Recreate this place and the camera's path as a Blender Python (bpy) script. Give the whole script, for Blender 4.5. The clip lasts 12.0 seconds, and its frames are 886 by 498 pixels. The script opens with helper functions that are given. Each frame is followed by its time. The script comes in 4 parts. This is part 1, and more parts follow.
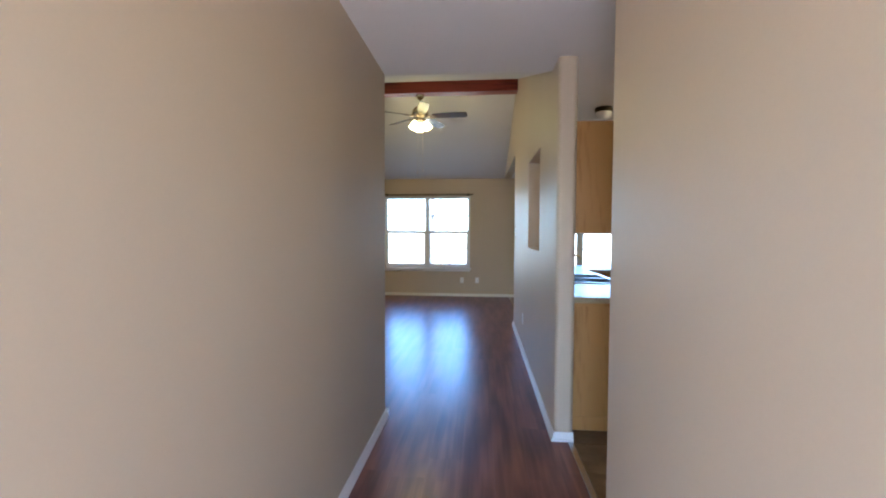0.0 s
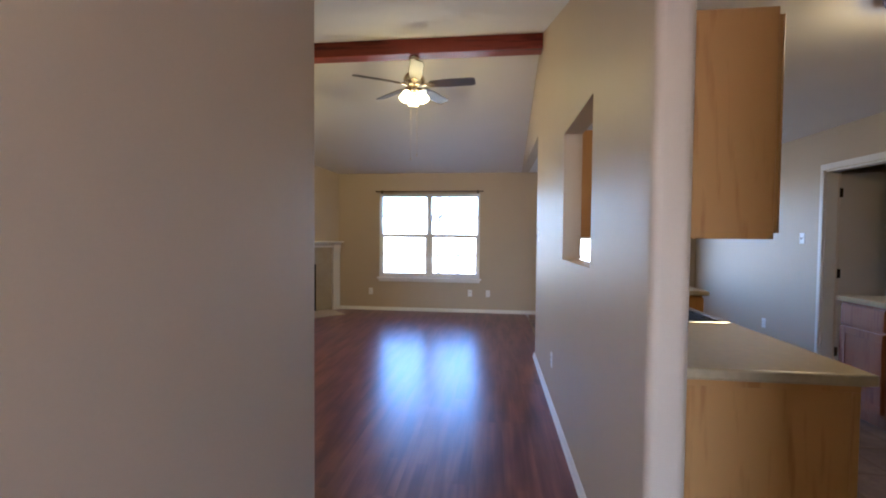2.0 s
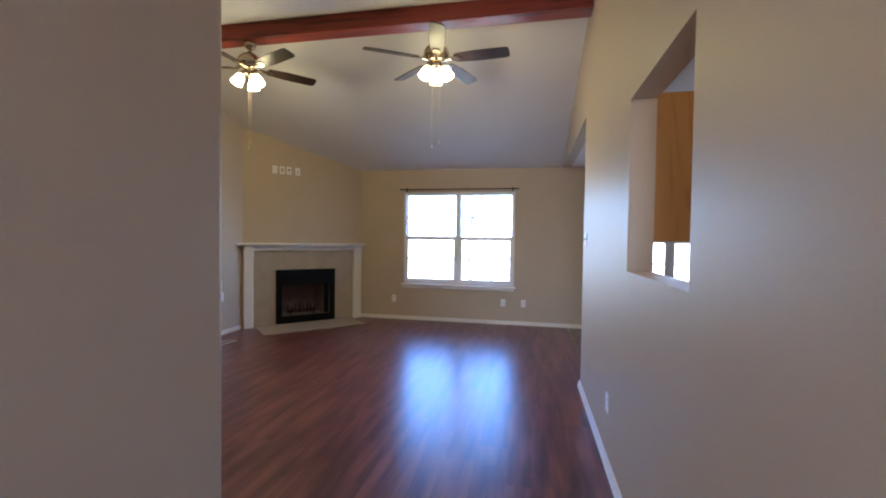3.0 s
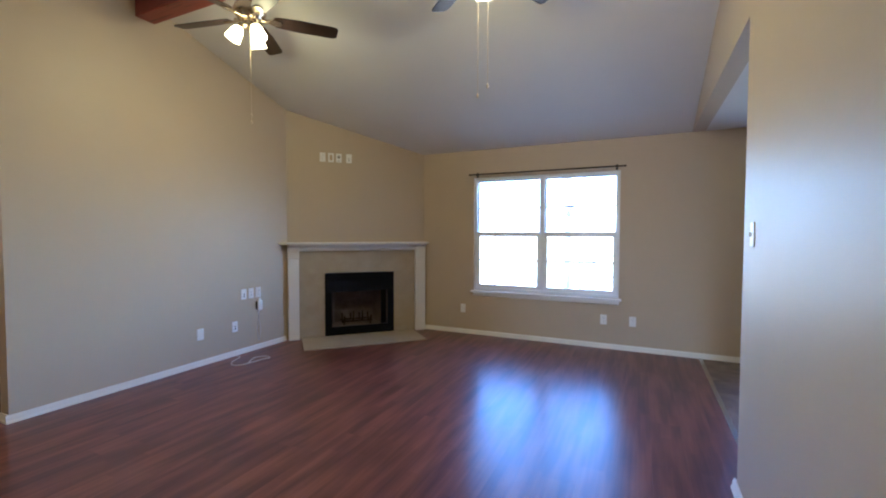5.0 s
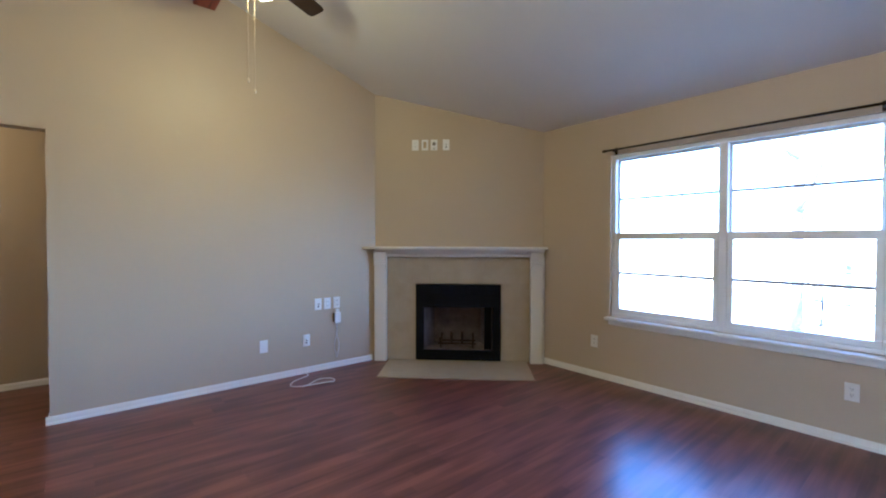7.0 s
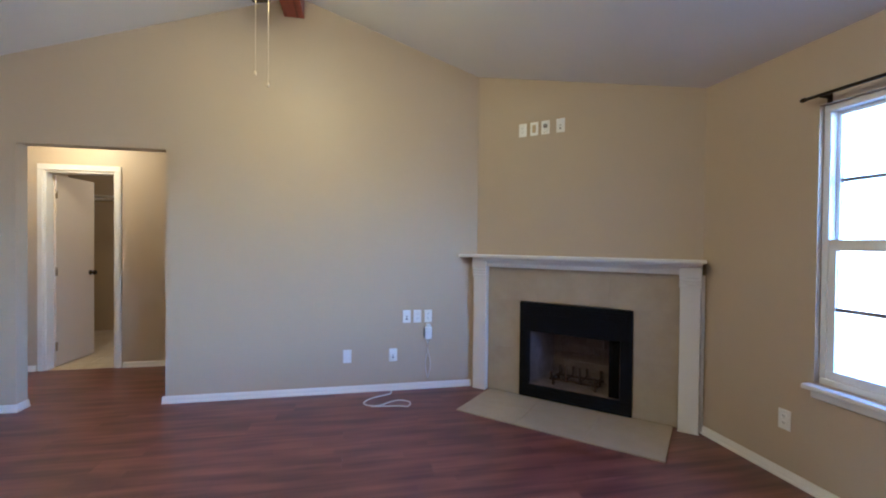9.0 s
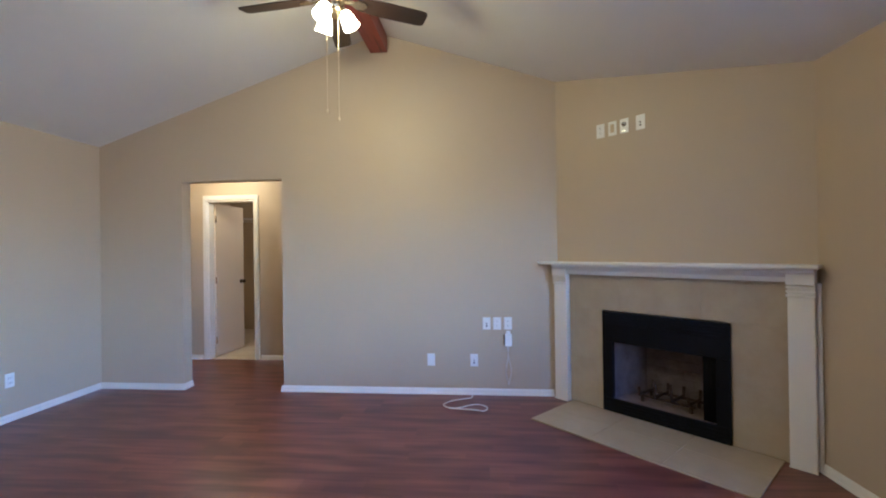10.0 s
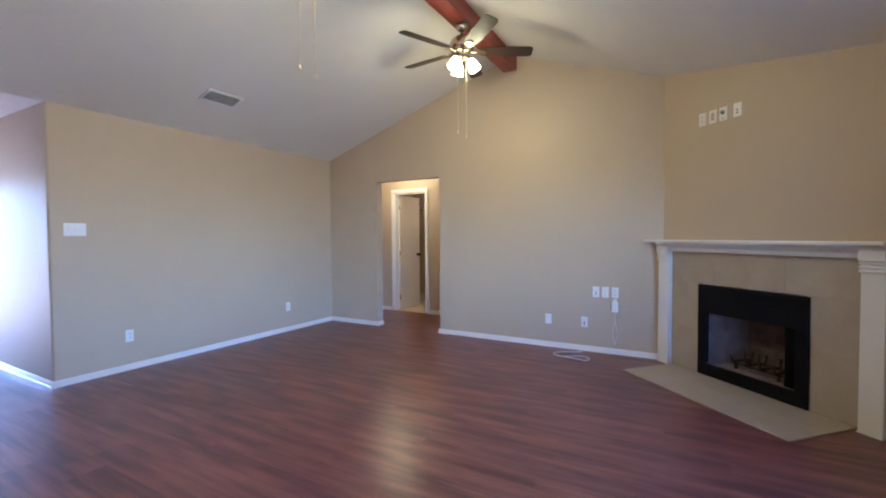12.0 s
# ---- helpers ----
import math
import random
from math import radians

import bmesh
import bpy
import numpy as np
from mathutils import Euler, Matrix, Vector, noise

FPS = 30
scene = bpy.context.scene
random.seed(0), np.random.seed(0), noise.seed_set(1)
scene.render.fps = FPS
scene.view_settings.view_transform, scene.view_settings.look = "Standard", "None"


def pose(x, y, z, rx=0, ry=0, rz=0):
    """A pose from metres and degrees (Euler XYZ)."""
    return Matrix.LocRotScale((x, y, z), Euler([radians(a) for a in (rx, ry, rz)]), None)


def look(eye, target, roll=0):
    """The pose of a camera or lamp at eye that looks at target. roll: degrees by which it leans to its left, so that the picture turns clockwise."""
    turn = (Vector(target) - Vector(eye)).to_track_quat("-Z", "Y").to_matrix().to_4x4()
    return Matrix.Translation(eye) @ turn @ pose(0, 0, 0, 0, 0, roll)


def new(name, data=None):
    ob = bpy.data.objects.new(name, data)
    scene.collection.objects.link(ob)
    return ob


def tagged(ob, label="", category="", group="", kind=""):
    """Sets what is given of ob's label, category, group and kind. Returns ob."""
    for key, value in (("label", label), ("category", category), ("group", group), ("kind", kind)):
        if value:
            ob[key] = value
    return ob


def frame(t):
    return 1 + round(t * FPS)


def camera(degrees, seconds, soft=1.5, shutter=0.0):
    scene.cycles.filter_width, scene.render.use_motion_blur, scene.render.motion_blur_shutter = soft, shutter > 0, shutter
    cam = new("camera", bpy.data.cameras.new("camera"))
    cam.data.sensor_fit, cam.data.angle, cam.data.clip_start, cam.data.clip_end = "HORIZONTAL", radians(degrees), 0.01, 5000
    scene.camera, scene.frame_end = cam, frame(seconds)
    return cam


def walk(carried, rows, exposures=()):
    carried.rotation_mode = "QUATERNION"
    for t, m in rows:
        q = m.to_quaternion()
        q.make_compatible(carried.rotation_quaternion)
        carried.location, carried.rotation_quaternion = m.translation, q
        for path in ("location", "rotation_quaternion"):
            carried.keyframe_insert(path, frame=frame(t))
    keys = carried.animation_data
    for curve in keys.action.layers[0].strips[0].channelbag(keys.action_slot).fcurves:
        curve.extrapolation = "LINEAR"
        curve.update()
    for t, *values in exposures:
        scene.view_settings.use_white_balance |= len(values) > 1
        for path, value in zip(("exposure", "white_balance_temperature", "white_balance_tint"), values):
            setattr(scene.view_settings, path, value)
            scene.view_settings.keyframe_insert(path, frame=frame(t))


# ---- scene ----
cam = camera(92.4, 12.0, soft=2.0)
EXPOSURES = [(0.0, 3.88, 4600, 10), (0.5, 3.76, 4680, 16), (1.5, 4.04, 4690, 19), (3.0, 4.09, 4470, 20), (5.5, 4.28, 4210, 15), (9.0, 4.52, 4050, 18), (12.0, 4.58, 4160, 20)]
PATH = [
    (0, (-0.034, 0.241, 1.357), (-0.211, 2.231, 1.276), 0.2),
    (0.5, (-0.029, 0.618, 1.36), (-0.214, 2.609, 1.301), 0.0),
    (1, (-0.024, 0.966, 1.355), (-0.216, 2.956, 1.302), -0.2),
    (1.5, (-0.029, 1.304, 1.35), (-0.228, 3.293, 1.29), 0.1),
    (2, (-0.028, 1.66, 1.354), (-0.262, 3.646, 1.292), 0.5),
    (2.5, (-0.031, 2.026, 1.359), (-0.337, 4.001, 1.304), 0.7),
    (3, (-0.033, 2.402, 1.354), (-0.431, 4.362, 1.302), 0.8),
    (5, (-0.025, 3.809, 1.364), (-0.873, 5.619, 1.289), 0.1),
    (5.5, (0.0, 4.163, 1.349), (-1.008, 5.889, 1.274), 0.4),
    (6, (-0.034, 4.532, 1.376), (-1.2, 6.154, 1.284), 0.5),
    (6.5, (-0.013, 4.973, 1.364), (-1.375, 6.435, 1.283), 0.1),
    (7, (-0.031, 5.422, 1.304), (-1.566, 6.704, 1.266), 0.1),
    (8.8, (-0.233, 6.618, 1.346), (-2.162, 7.142, 1.305), 1.1),
    (9, (-0.233, 6.724, 1.338), (-2.192, 7.127, 1.312), 0.6),
    (9.5, (-0.197, 6.935, 1.33), (-2.194, 7.047, 1.339), -0.3),
    (10, (-0.091, 7.156, 1.352), (-2.083, 6.972, 1.361), -0.8),
    (10.5, (0.055, 7.364, 1.335), (-1.895, 6.919, 1.319), -0.2),
    (11, (0.283, 7.573, 1.292), (-1.599, 6.897, 1.259), 0.8),
    (11.5, (0.541, 7.785, 1.274), (-1.266, 6.928, 1.225), 0.8),
    (12, (0.815, 7.995, 1.293), (-0.93, 7.021, 1.233), -0.4),
]
walk(cam, [(t, look(eye, target, roll)) for t, eye, target, roll in PATH], EXPOSURES)

# ---------------------------------------------------------------- light
SKY_STRENGTH, SUN_STRENGTH = 0.15, 4.2
world = bpy.data.worlds.new("sky")
scene.world = world
world.use_nodes = True
wn = world.node_tree
sky = wn.nodes.new("ShaderNodeTexSky")
sky.sky_type, sky.sun_disc = "NISHITA", False
sky.sun_elevation, sky.sun_rotation = radians(50), radians(191)
wn.links.new(sky.outputs[0], wn.nodes["Background"].inputs[0])
wn.nodes["Background"].inputs[1].default_value = SKY_STRENGTH

sun_data = bpy.data.lights.new("sun", "SUN")
sun_data.energy, sun_data.angle, sun_data.color = SUN_STRENGTH, radians(0.5), (1.0, 0.93, 0.82)
sun = new("sun", sun_data)
sun.matrix_world = look((-3.9, -20.0, 24.3), (0, 0, 0))

FAN_BULB, KITCHEN_LAMP, HALL_LAMP = 0.72, 1.4, 1.0
CLOSET_LAMP = 0.65
WARM = (1.0, 0.66, 0.14)
AMBER = (1.0, 0.62, 0.14)


def point_lamp(name, x, y, z, watts, size, color=WARM):
    d = bpy.data.lights.new(name, "POINT")
    d.energy, d.shadow_soft_size, d.color = watts, size, color
    ob = new(name, d)
    ob.location = (x, y, z)
    return ob


def shade_lamp(name, at, towards, watts, size, color=WARM):
    """The bulb in an open glass shade: most of its light leaves by the mouth of the shade."""
    d = bpy.data.lights.new(name, "SPOT")
    d.energy, d.shadow_soft_size, d.color = watts, size, color
    d.spot_size, d.spot_blend = radians(172), 1.0
    ob = new(name, d)
    ob.matrix_world = look(at, towards)
    return ob


# ---------------------------------------------------------------- materials
def nodes_of(name):
    m = bpy.data.materials.new(name)
    m.use_nodes = True
    nt = m.node_tree
    return m, nt, nt.nodes["Principled BSDF"]


def link(nt, a, b):
    nt.links.new(a, b)


def ramp(nt, fac, stops):
    r = nt.nodes.new("ShaderNodeValToRGB")
    while len(r.color_ramp.elements) < len(stops):
        r.color_ramp.elements.new(0.5)
    for e, (p, c) in zip(r.color_ramp.elements, stops):
        e.position, e.color = p, (*c, 1)
    link(nt, fac, r.inputs[0])
    return r.outputs[0]


def coords(nt, scale=(1, 1, 1), kind="Object"):
    tc = nt.nodes.new("ShaderNodeTexCoord")
    mp = nt.nodes.new("ShaderNodeMapping")
    mp.inputs["Scale"].default_value = scale
    link(nt, tc.outputs[kind], mp.inputs[0])
    return mp.outputs[0]


def noise_tex(nt, vec, scale, detail=4.0, rough=0.55):
    n = nt.nodes.new("ShaderNodeTexNoise")
    n.inputs["Scale"].default_value, n.inputs["Detail"].default_value, n.inputs["Roughness"].default_value = scale, detail, rough
    link(nt, vec, n.inputs["Vector"])
    return n.outputs["Fac"]


def bump(nt, bsdf, height, strength, distance):
    b = nt.nodes.new("ShaderNodeBump")
    b.inputs["Strength"].default_value, b.inputs["Distance"].default_value = strength, distance
    link(nt, height, b.inputs["Height"])
    link(nt, b.outputs[0], bsdf.inputs["Normal"])


def shade(c, f):
    return tuple(min(1.0, v * f) for v in c)


def surface(name, c, rough=0.5, metal=0.0, var=0.06, big=1.5, fine=60.0, bumpy=0.1, depth=0.001, spec=0.5):
    """A plain coat with broad stains and fine grain."""
    m, nt, b = nodes_of(name)
    v = coords(nt)
    n1, n2 = noise_tex(nt, v, big, 3.0), noise_tex(nt, v, fine, 3.0)
    mix = nt.nodes.new("ShaderNodeMath")
    mix.operation = "MULTIPLY_ADD"
    link(nt, n2, mix.inputs[0])
    mix.inputs[1].default_value = 0.35
    link(nt, n1, mix.inputs[2])
    link(nt, ramp(nt, mix.outputs[0], [(0.35, shade(c, 1 - var)), (1.0, shade(c, 1 + var))]), b.inputs["Base Color"])
    b.inputs["Roughness"].default_value, b.inputs["Metallic"].default_value = rough, metal
    b.inputs["Specular IOR Level"].default_value = spec
    if bumpy:
        bump(nt, b, n2, bumpy, depth)
    return m


def wood(name, dark, light, rough=0.35, scale=(14, 14, 1.2), grain=3.0, random_tone=0.25, arches=0.0):
    """Stained timber with the grain along the third axis of the scale."""
    m, nt, b = nodes_of(name)
    oi = nt.nodes.new("ShaderNodeObjectInfo")
    tc = nt.nodes.new("ShaderNodeTexCoord")
    add = nt.nodes.new("ShaderNodeVectorMath")
    sc = nt.nodes.new("ShaderNodeVectorMath")
    sc.operation = "SCALE"
    sc.inputs[0].default_value = (7.3, 3.1, 5.7)
    link(nt, oi.outputs["Random"], sc.inputs["Scale"])
    link(nt, tc.outputs["Object"], add.inputs[0])
    link(nt, sc.outputs[0], add.inputs[1])
    mp = nt.nodes.new("ShaderNodeMapping")
    mp.inputs["Scale"].default_value = scale
    link(nt, add.outputs[0], mp.inputs[0])
    n1 = noise_tex(nt, mp.outputs[0], grain, 6.0, 0.6)
    n2 = noise_tex(nt, mp.outputs[0], grain * 0.25, 2.0)
    sm = nt.nodes.new("ShaderNodeMath")
    sm.operation = "ADD"
    link(nt, n1, sm.inputs[0])
    link(nt, n2, sm.inputs[1])
    total = sm.outputs[0]
    if arches:
        flat = nt.nodes.new("ShaderNodeMapping")
        flat.inputs["Scale"].default_value = (1.0, 1.0, 0.16)
        link(nt, add.outputs[0], flat.inputs[0])
        wave = nt.nodes.new("ShaderNodeTexWave")
        wave.bands_direction = "DIAGONAL"
        for key, value in (("Scale", 9.0), ("Distortion", 9.0), ("Detail", 2.0), ("Detail Scale", 0.9), ("Detail Roughness", 0.45)):
            wave.inputs[key].default_value = value
        link(nt, flat.outputs[0], wave.inputs["Vector"])
        ma = nt.nodes.new("ShaderNodeMath")
        ma.operation = "MULTIPLY_ADD"
        link(nt, wave.outputs["Fac"], ma.inputs[0])
        ma.inputs[1].default_value = arches
        link(nt, total, ma.inputs[2])
        total = ma.outputs[0]
    col = ramp(nt, total, [(0.72, dark), (1.28 + arches, light)])
    hs = nt.nodes.new("ShaderNodeHueSaturation")
    link(nt, col, hs.inputs["Color"])
    mr = nt.nodes.new("ShaderNodeMapRange")
    mr.inputs[3].default_value, mr.inputs[4].default_value = 1 - random_tone, 1 + random_tone
    link(nt, oi.outputs["Random"], mr.inputs[0])
    link(nt, mr.outputs[0], hs.inputs["Value"])
    link(nt, hs.outputs[0], b.inputs["Base Color"])
    b.inputs["Roughness"].default_value = rough
    bump(nt, b, n1, 0.08, 0.001)
    return m


def laminate():
    """Red-brown laminate: each board prints three strips of different tone, satin lacquer over it."""
    m, nt, b = nodes_of("laminate")
    oi = nt.nodes.new("ShaderNodeObjectInfo")
    tc = nt.nodes.new("ShaderNodeTexCoord")
    geo = nt.nodes.new("ShaderNodeNewGeometry")
    sep = nt.nodes.new("ShaderNodeSeparateXYZ")
    link(nt, tc.outputs["Object"], sep.inputs[0])

    def math(op, a, c):
        n = nt.nodes.new("ShaderNodeMath")
        n.operation = op
        for i, v in enumerate((a, c)):
            if isinstance(v, (int, float)):
                n.inputs[i].default_value = v
            else:
                link(nt, v, n.inputs[i])
        return n.outputs[0]

    strip = math("FLOOR", math("DIVIDE", math("ADD", sep.outputs["X"], 0.095), 0.0634), 0)
    half = math("FLOOR", math("DIVIDE", math("ADD", sep.outputs["Y"], math("MULTIPLY", strip, 0.23)), 0.61), 0)
    wn_ = nt.nodes.new("ShaderNodeTexWhiteNoise")
    wn_.noise_dimensions = "3D"
    cmb = nt.nodes.new("ShaderNodeCombineXYZ")
    link(nt, strip, cmb.inputs[0])
    link(nt, half, cmb.inputs[1])
    link(nt, math("MULTIPLY", oi.outputs["Random"], 91.7), cmb.inputs[2])
    link(nt, cmb.outputs[0], wn_.inputs["Vector"])
    tone = wn_.outputs["Value"]
    off = nt.nodes.new("ShaderNodeVectorMath")
    off.operation = "MULTIPLY_ADD"
    link(nt, oi.outputs["Random"], off.inputs[0])
    off.inputs[1].default_value = (0.0, 0.0, 0.8)
    link(nt, geo.outputs["Position"], off.inputs[2])
    mp = nt.nodes.new("ShaderNodeMapping")
    mp.inputs["Scale"].default_value = (8, 1.2, 1)
    link(nt, off.outputs[0], mp.inputs[0])
    own = noise_tex(nt, mp.outputs[0], 1.5, 1.4, 0.45)
    mp2 = nt.nodes.new("ShaderNodeMapping")
    mp2.inputs["Scale"].default_value = (19, 0.9, 1)
    link(nt, geo.outputs["Position"], mp2.inputs[0])
    mp3 = nt.nodes.new("ShaderNodeMapping")
    mp3.inputs["Scale"].default_value = (34, 1.5, 1)
    link(nt, off.outputs[0], mp3.inputs[0])
    fine = noise_tex(nt, mp3.outputs[0], 1.6, 2.0, 0.55)
    broad = math("ADD", math("MULTIPLY", own, 0.6), math("MULTIPLY", noise_tex(nt, mp2.outputs[0], 1.7, 1.5, 0.5), 0.2))
    grain = math("ADD", broad, math("MULTIPLY", fine, 0.2))
    f = math("ADD", math("MULTIPLY", grain, 0.8), math("MULTIPLY", tone, 0.065))
    col = ramp(nt, f, [(0.325, (0.078, 0.025, 0.023)), (0.43, (0.142, 0.051, 0.04)), (0.545, (0.218, 0.086, 0.061))])
    link(nt, col, b.inputs["Base Color"])
    smudge = noise_tex(nt, geo.outputs["Position"], 1.3, 4.0)
    link(nt, math("ADD", math("MULTIPLY", grain, 0.02), math("ADD", 0.266, math("MULTIPLY", smudge, 0.03))), b.inputs["Roughness"])
    b.inputs["Specular IOR Level"].default_value = 0.55
    bump(nt, b, grain, 0.006, 0.0003)
    return m


def stone_tile(name, c1, c2, c3, rough=0.35):
    m, nt, b = nodes_of(name)
    oi = nt.nodes.new("ShaderNodeObjectInfo")
    geo = nt.nodes.new("ShaderNodeNewGeometry")
    sc = nt.nodes.new("ShaderNodeVectorMath")
    sc.operation = "MULTIPLY_ADD"
    link(nt, oi.outputs["Random"], sc.inputs[0])
    sc.inputs[1].default_value = (4.0, 7.0, 3.0)
    link(nt, geo.outputs["Position"], sc.inputs[2])
    n1 = noise_tex(nt, sc.outputs[0], 5.0, 6.0, 0.65)
    n2 = noise_tex(nt, sc.outputs[0], 60.0, 3.0)
    link(nt, ramp(nt, n1, [(0.3, c1), (0.5, c2), (0.72, c3)]), b.inputs["Base Color"])
    b.inputs["Roughness"].default_value = rough
    bump(nt, b, n2, 0.12, 0.001)
    return m


def glowing(name, color, strength):
    m, nt, b = nodes_of(name)
    b.inputs["Base Color"].default_value = (0.85, 0.83, 0.78, 1)
    b.inputs["Emission Color"].default_value = (*color, 1)
    b.inputs["Emission Strength"].default_value = strength
    b.inputs["Roughness"].default_value = 0.3
    return m


def pane_glass():
    m, nt, b = nodes_of("pane_glass")
    b.inputs["Base Color"].default_value = (0.96, 0.98, 1.0, 1)
    b.inputs["Roughness"].default_value, b.inputs["IOR"].default_value = 0.0, 1.05
    b.inputs["Transmission Weight"].default_value = 1.0
    return m


PAINT = surface("wall_paint", (0.51, 0.415, 0.28), rough=0.5, var=0.04, big=0.9, fine=130.0, bumpy=0.12, depth=0.0012, spec=0.5)
CEILING = surface("ceiling_paint", (0.73, 0.705, 0.66), rough=0.75, var=0.03, fine=110.0, bumpy=0.25, depth=0.002)
TRIM = surface("trim_paint", (0.78, 0.75, 0.69), rough=0.3, var=0.03, fine=40.0, bumpy=0.03)
VINYL = surface("window_vinyl", (0.8, 0.8, 0.79), rough=0.35, var=0.02, bumpy=0.02)
PLASTIC = surface("white_plastic", (0.82, 0.81, 0.78), rough=0.3, var=0.02, bumpy=0.0)
ALMOND = surface("almond_plastic", (0.5, 0.38, 0.22), rough=0.35, var=0.03, bumpy=0.0)
SLOT = surface("dark_slot", (0.05, 0.05, 0.05), rough=0.5, bumpy=0.0)
LAMINATE = laminate()
SUBFLOOR = surface("joint_dark", (0.025, 0.012, 0.01), rough=0.7)
GROUT = surface("grout", (0.12, 0.09, 0.065), rough=0.9, fine=200.0)
KITCHEN_TILE = stone_tile("kitchen_tile", (0.11, 0.064, 0.034), (0.185, 0.115, 0.062), (0.28, 0.19, 0.11), 0.42)
BEIGE_TILE = stone_tile("beige_tile", (0.5, 0.42, 0.3), (0.55, 0.47, 0.34), (0.6, 0.52, 0.4), 0.4)
HEARTH_TILE = stone_tile("hearth_tile", (0.385, 0.315, 0.205), (0.415, 0.345, 0.23), (0.45, 0.38, 0.26), 0.34)
HEARTH_GROUT = surface("hearth_grout", (0.36, 0.31, 0.215), rough=0.9)
BLACK_METAL = surface("black_metal", (0.005, 0.006, 0.012), rough=0.55, metal=0.0, var=0.15, bumpy=0.05, spec=0.14)
FIREBRICK = surface("firebrick", (0.2, 0.15, 0.135), rough=0.9, var=0.35, big=9.0, fine=80.0, bumpy=0.4, depth=0.003)
SOOT = surface("soot", (0.035, 0.032, 0.03), rough=0.9, var=0.3, big=6.0, bumpy=0.3)
RUSTY_IRON = surface("rusty_iron", (0.05, 0.028, 0.022), rough=0.95, var=0.5, big=14.0, fine=70.0, bumpy=0.6, depth=0.006)
MESH_CURTAIN = surface("mesh_curtain", (0.008, 0.008, 0.011), rough=0.9, metal=0.0, var=0.2, fine=300.0, spec=0.1)
BEAM_WOOD = wood("beam_wood", (0.1, 0.012, 0.008), (0.27, 0.045, 0.024), rough=0.35, scale=(1.0, 12, 12), random_tone=0.0)
OAK = wood("oak", (0.39, 0.188, 0.045), (0.5, 0.268, 0.072), rough=0.42, scale=(16, 16, 1.4), random_tone=0.06, arches=0.22)
WALNUT = wood("walnut_blade", (0.014, 0.008, 0.007), (0.03, 0.017, 0.013), rough=0.36, scale=(2.0, 22, 22), random_tone=0.1)
# second oak, darker and redder to imitate low light on the base cabinets
OAK_DIM = wood("dim_oak", (0.2, 0.068, 0.022), (0.3, 0.115, 0.04), rough=0.45, scale=(16, 16, 1.4), random_tone=0.05)
COUNTER = surface("counter_laminate", (0.44, 0.36, 0.2), rough=0.28, var=0.12, big=30.0, fine=220.0, bumpy=0.02)
STEEL = surface("stainless_steel", (0.55, 0.55, 0.55), rough=0.25, metal=1.0, var=0.05)
NICKEL = surface("brushed_nickel", (0.52, 0.44, 0.32), rough=0.22, metal=1.0, var=0.06)
BRONZE = surface("oiled_bronze", (0.03, 0.022, 0.018), rough=0.4, metal=0.8, var=0.2)
DOOR_WHITE = surface("door_paint", (0.64, 0.55, 0.44), rough=0.38, var=0.03)
APPLIANCE = surface("black_appliance", (0.015, 0.015, 0.016), rough=0.2)
VENT_BACK = surface("vent_backing", (0.38, 0.38, 0.38), rough=0.8)
VENT_PAINT = surface("vent_paint", (0.74, 0.74, 0.72), rough=0.5, var=0.04)
SHADE_GLASS = glowing("lit_frosted_glass", (1.0, 0.7, 0.22), 1.0)
KITCHEN_GLASS = glowing("lit_opal_glass", (1.0, 0.8, 0.52), 0.8)
CORD = surface("white_cord", (0.7, 0.68, 0.64), rough=0.5)
CHAIN = surface("brass_chain", (0.7, 0.6, 0.42), rough=0.35, metal=0.7)
GLASS = pane_glass()
GRASS = surface("lawn", (0.38, 0.32, 0.2), rough=0.95, var=0.35, big=0.6, fine=30.0, bumpy=0.5, depth=0.02)
BARK = surface("tree_bark", (0.16, 0.15, 0.145), rough=0.95, var=0.3, big=4.0, fine=25.0, bumpy=0.6, depth=0.02)
FENCE_WOOD = surface("weathered_fence", (0.11, 0.105, 0.1), rough=0.9, var=0.2, big=3.0)
BOUNCE_TAN = surface("bounce_tan", (0.6, 0.48, 0.37), rough=0.9, var=0.12)
SIDING = surface("house_brick", (0.35, 0.26, 0.2), rough=0.9, var=0.15)


# ---------------------------------------------------------------- mesh helpers
def box(bm, x0, x1, y0, y1, z0, z1, bevel=0.0, seg=1, mat=None):
    r = bmesh.ops.create_cube(bm, size=1.0)
    vs = r["verts"]
    for v in vs:
        v.co = Vector((x0 + (v.co.x + 0.5) * (x1 - x0), y0 + (v.co.y + 0.5) * (y1 - y0), z0 + (v.co.z + 0.5) * (z1 - z0)))
    if bevel:
        es = list({e for v in vs for e in v.link_edges})
        bmesh.ops.bevel(bm, geom=es, offset=bevel, segments=seg, affect="EDGES", profile=0.5)
    return bm


def boxed(x0, x1, y0, y1, z0, z1, bevel=0.0, seg=1):
    return box(bmesh.new(), x0, x1, y0, y1, z0, z1, bevel, seg)


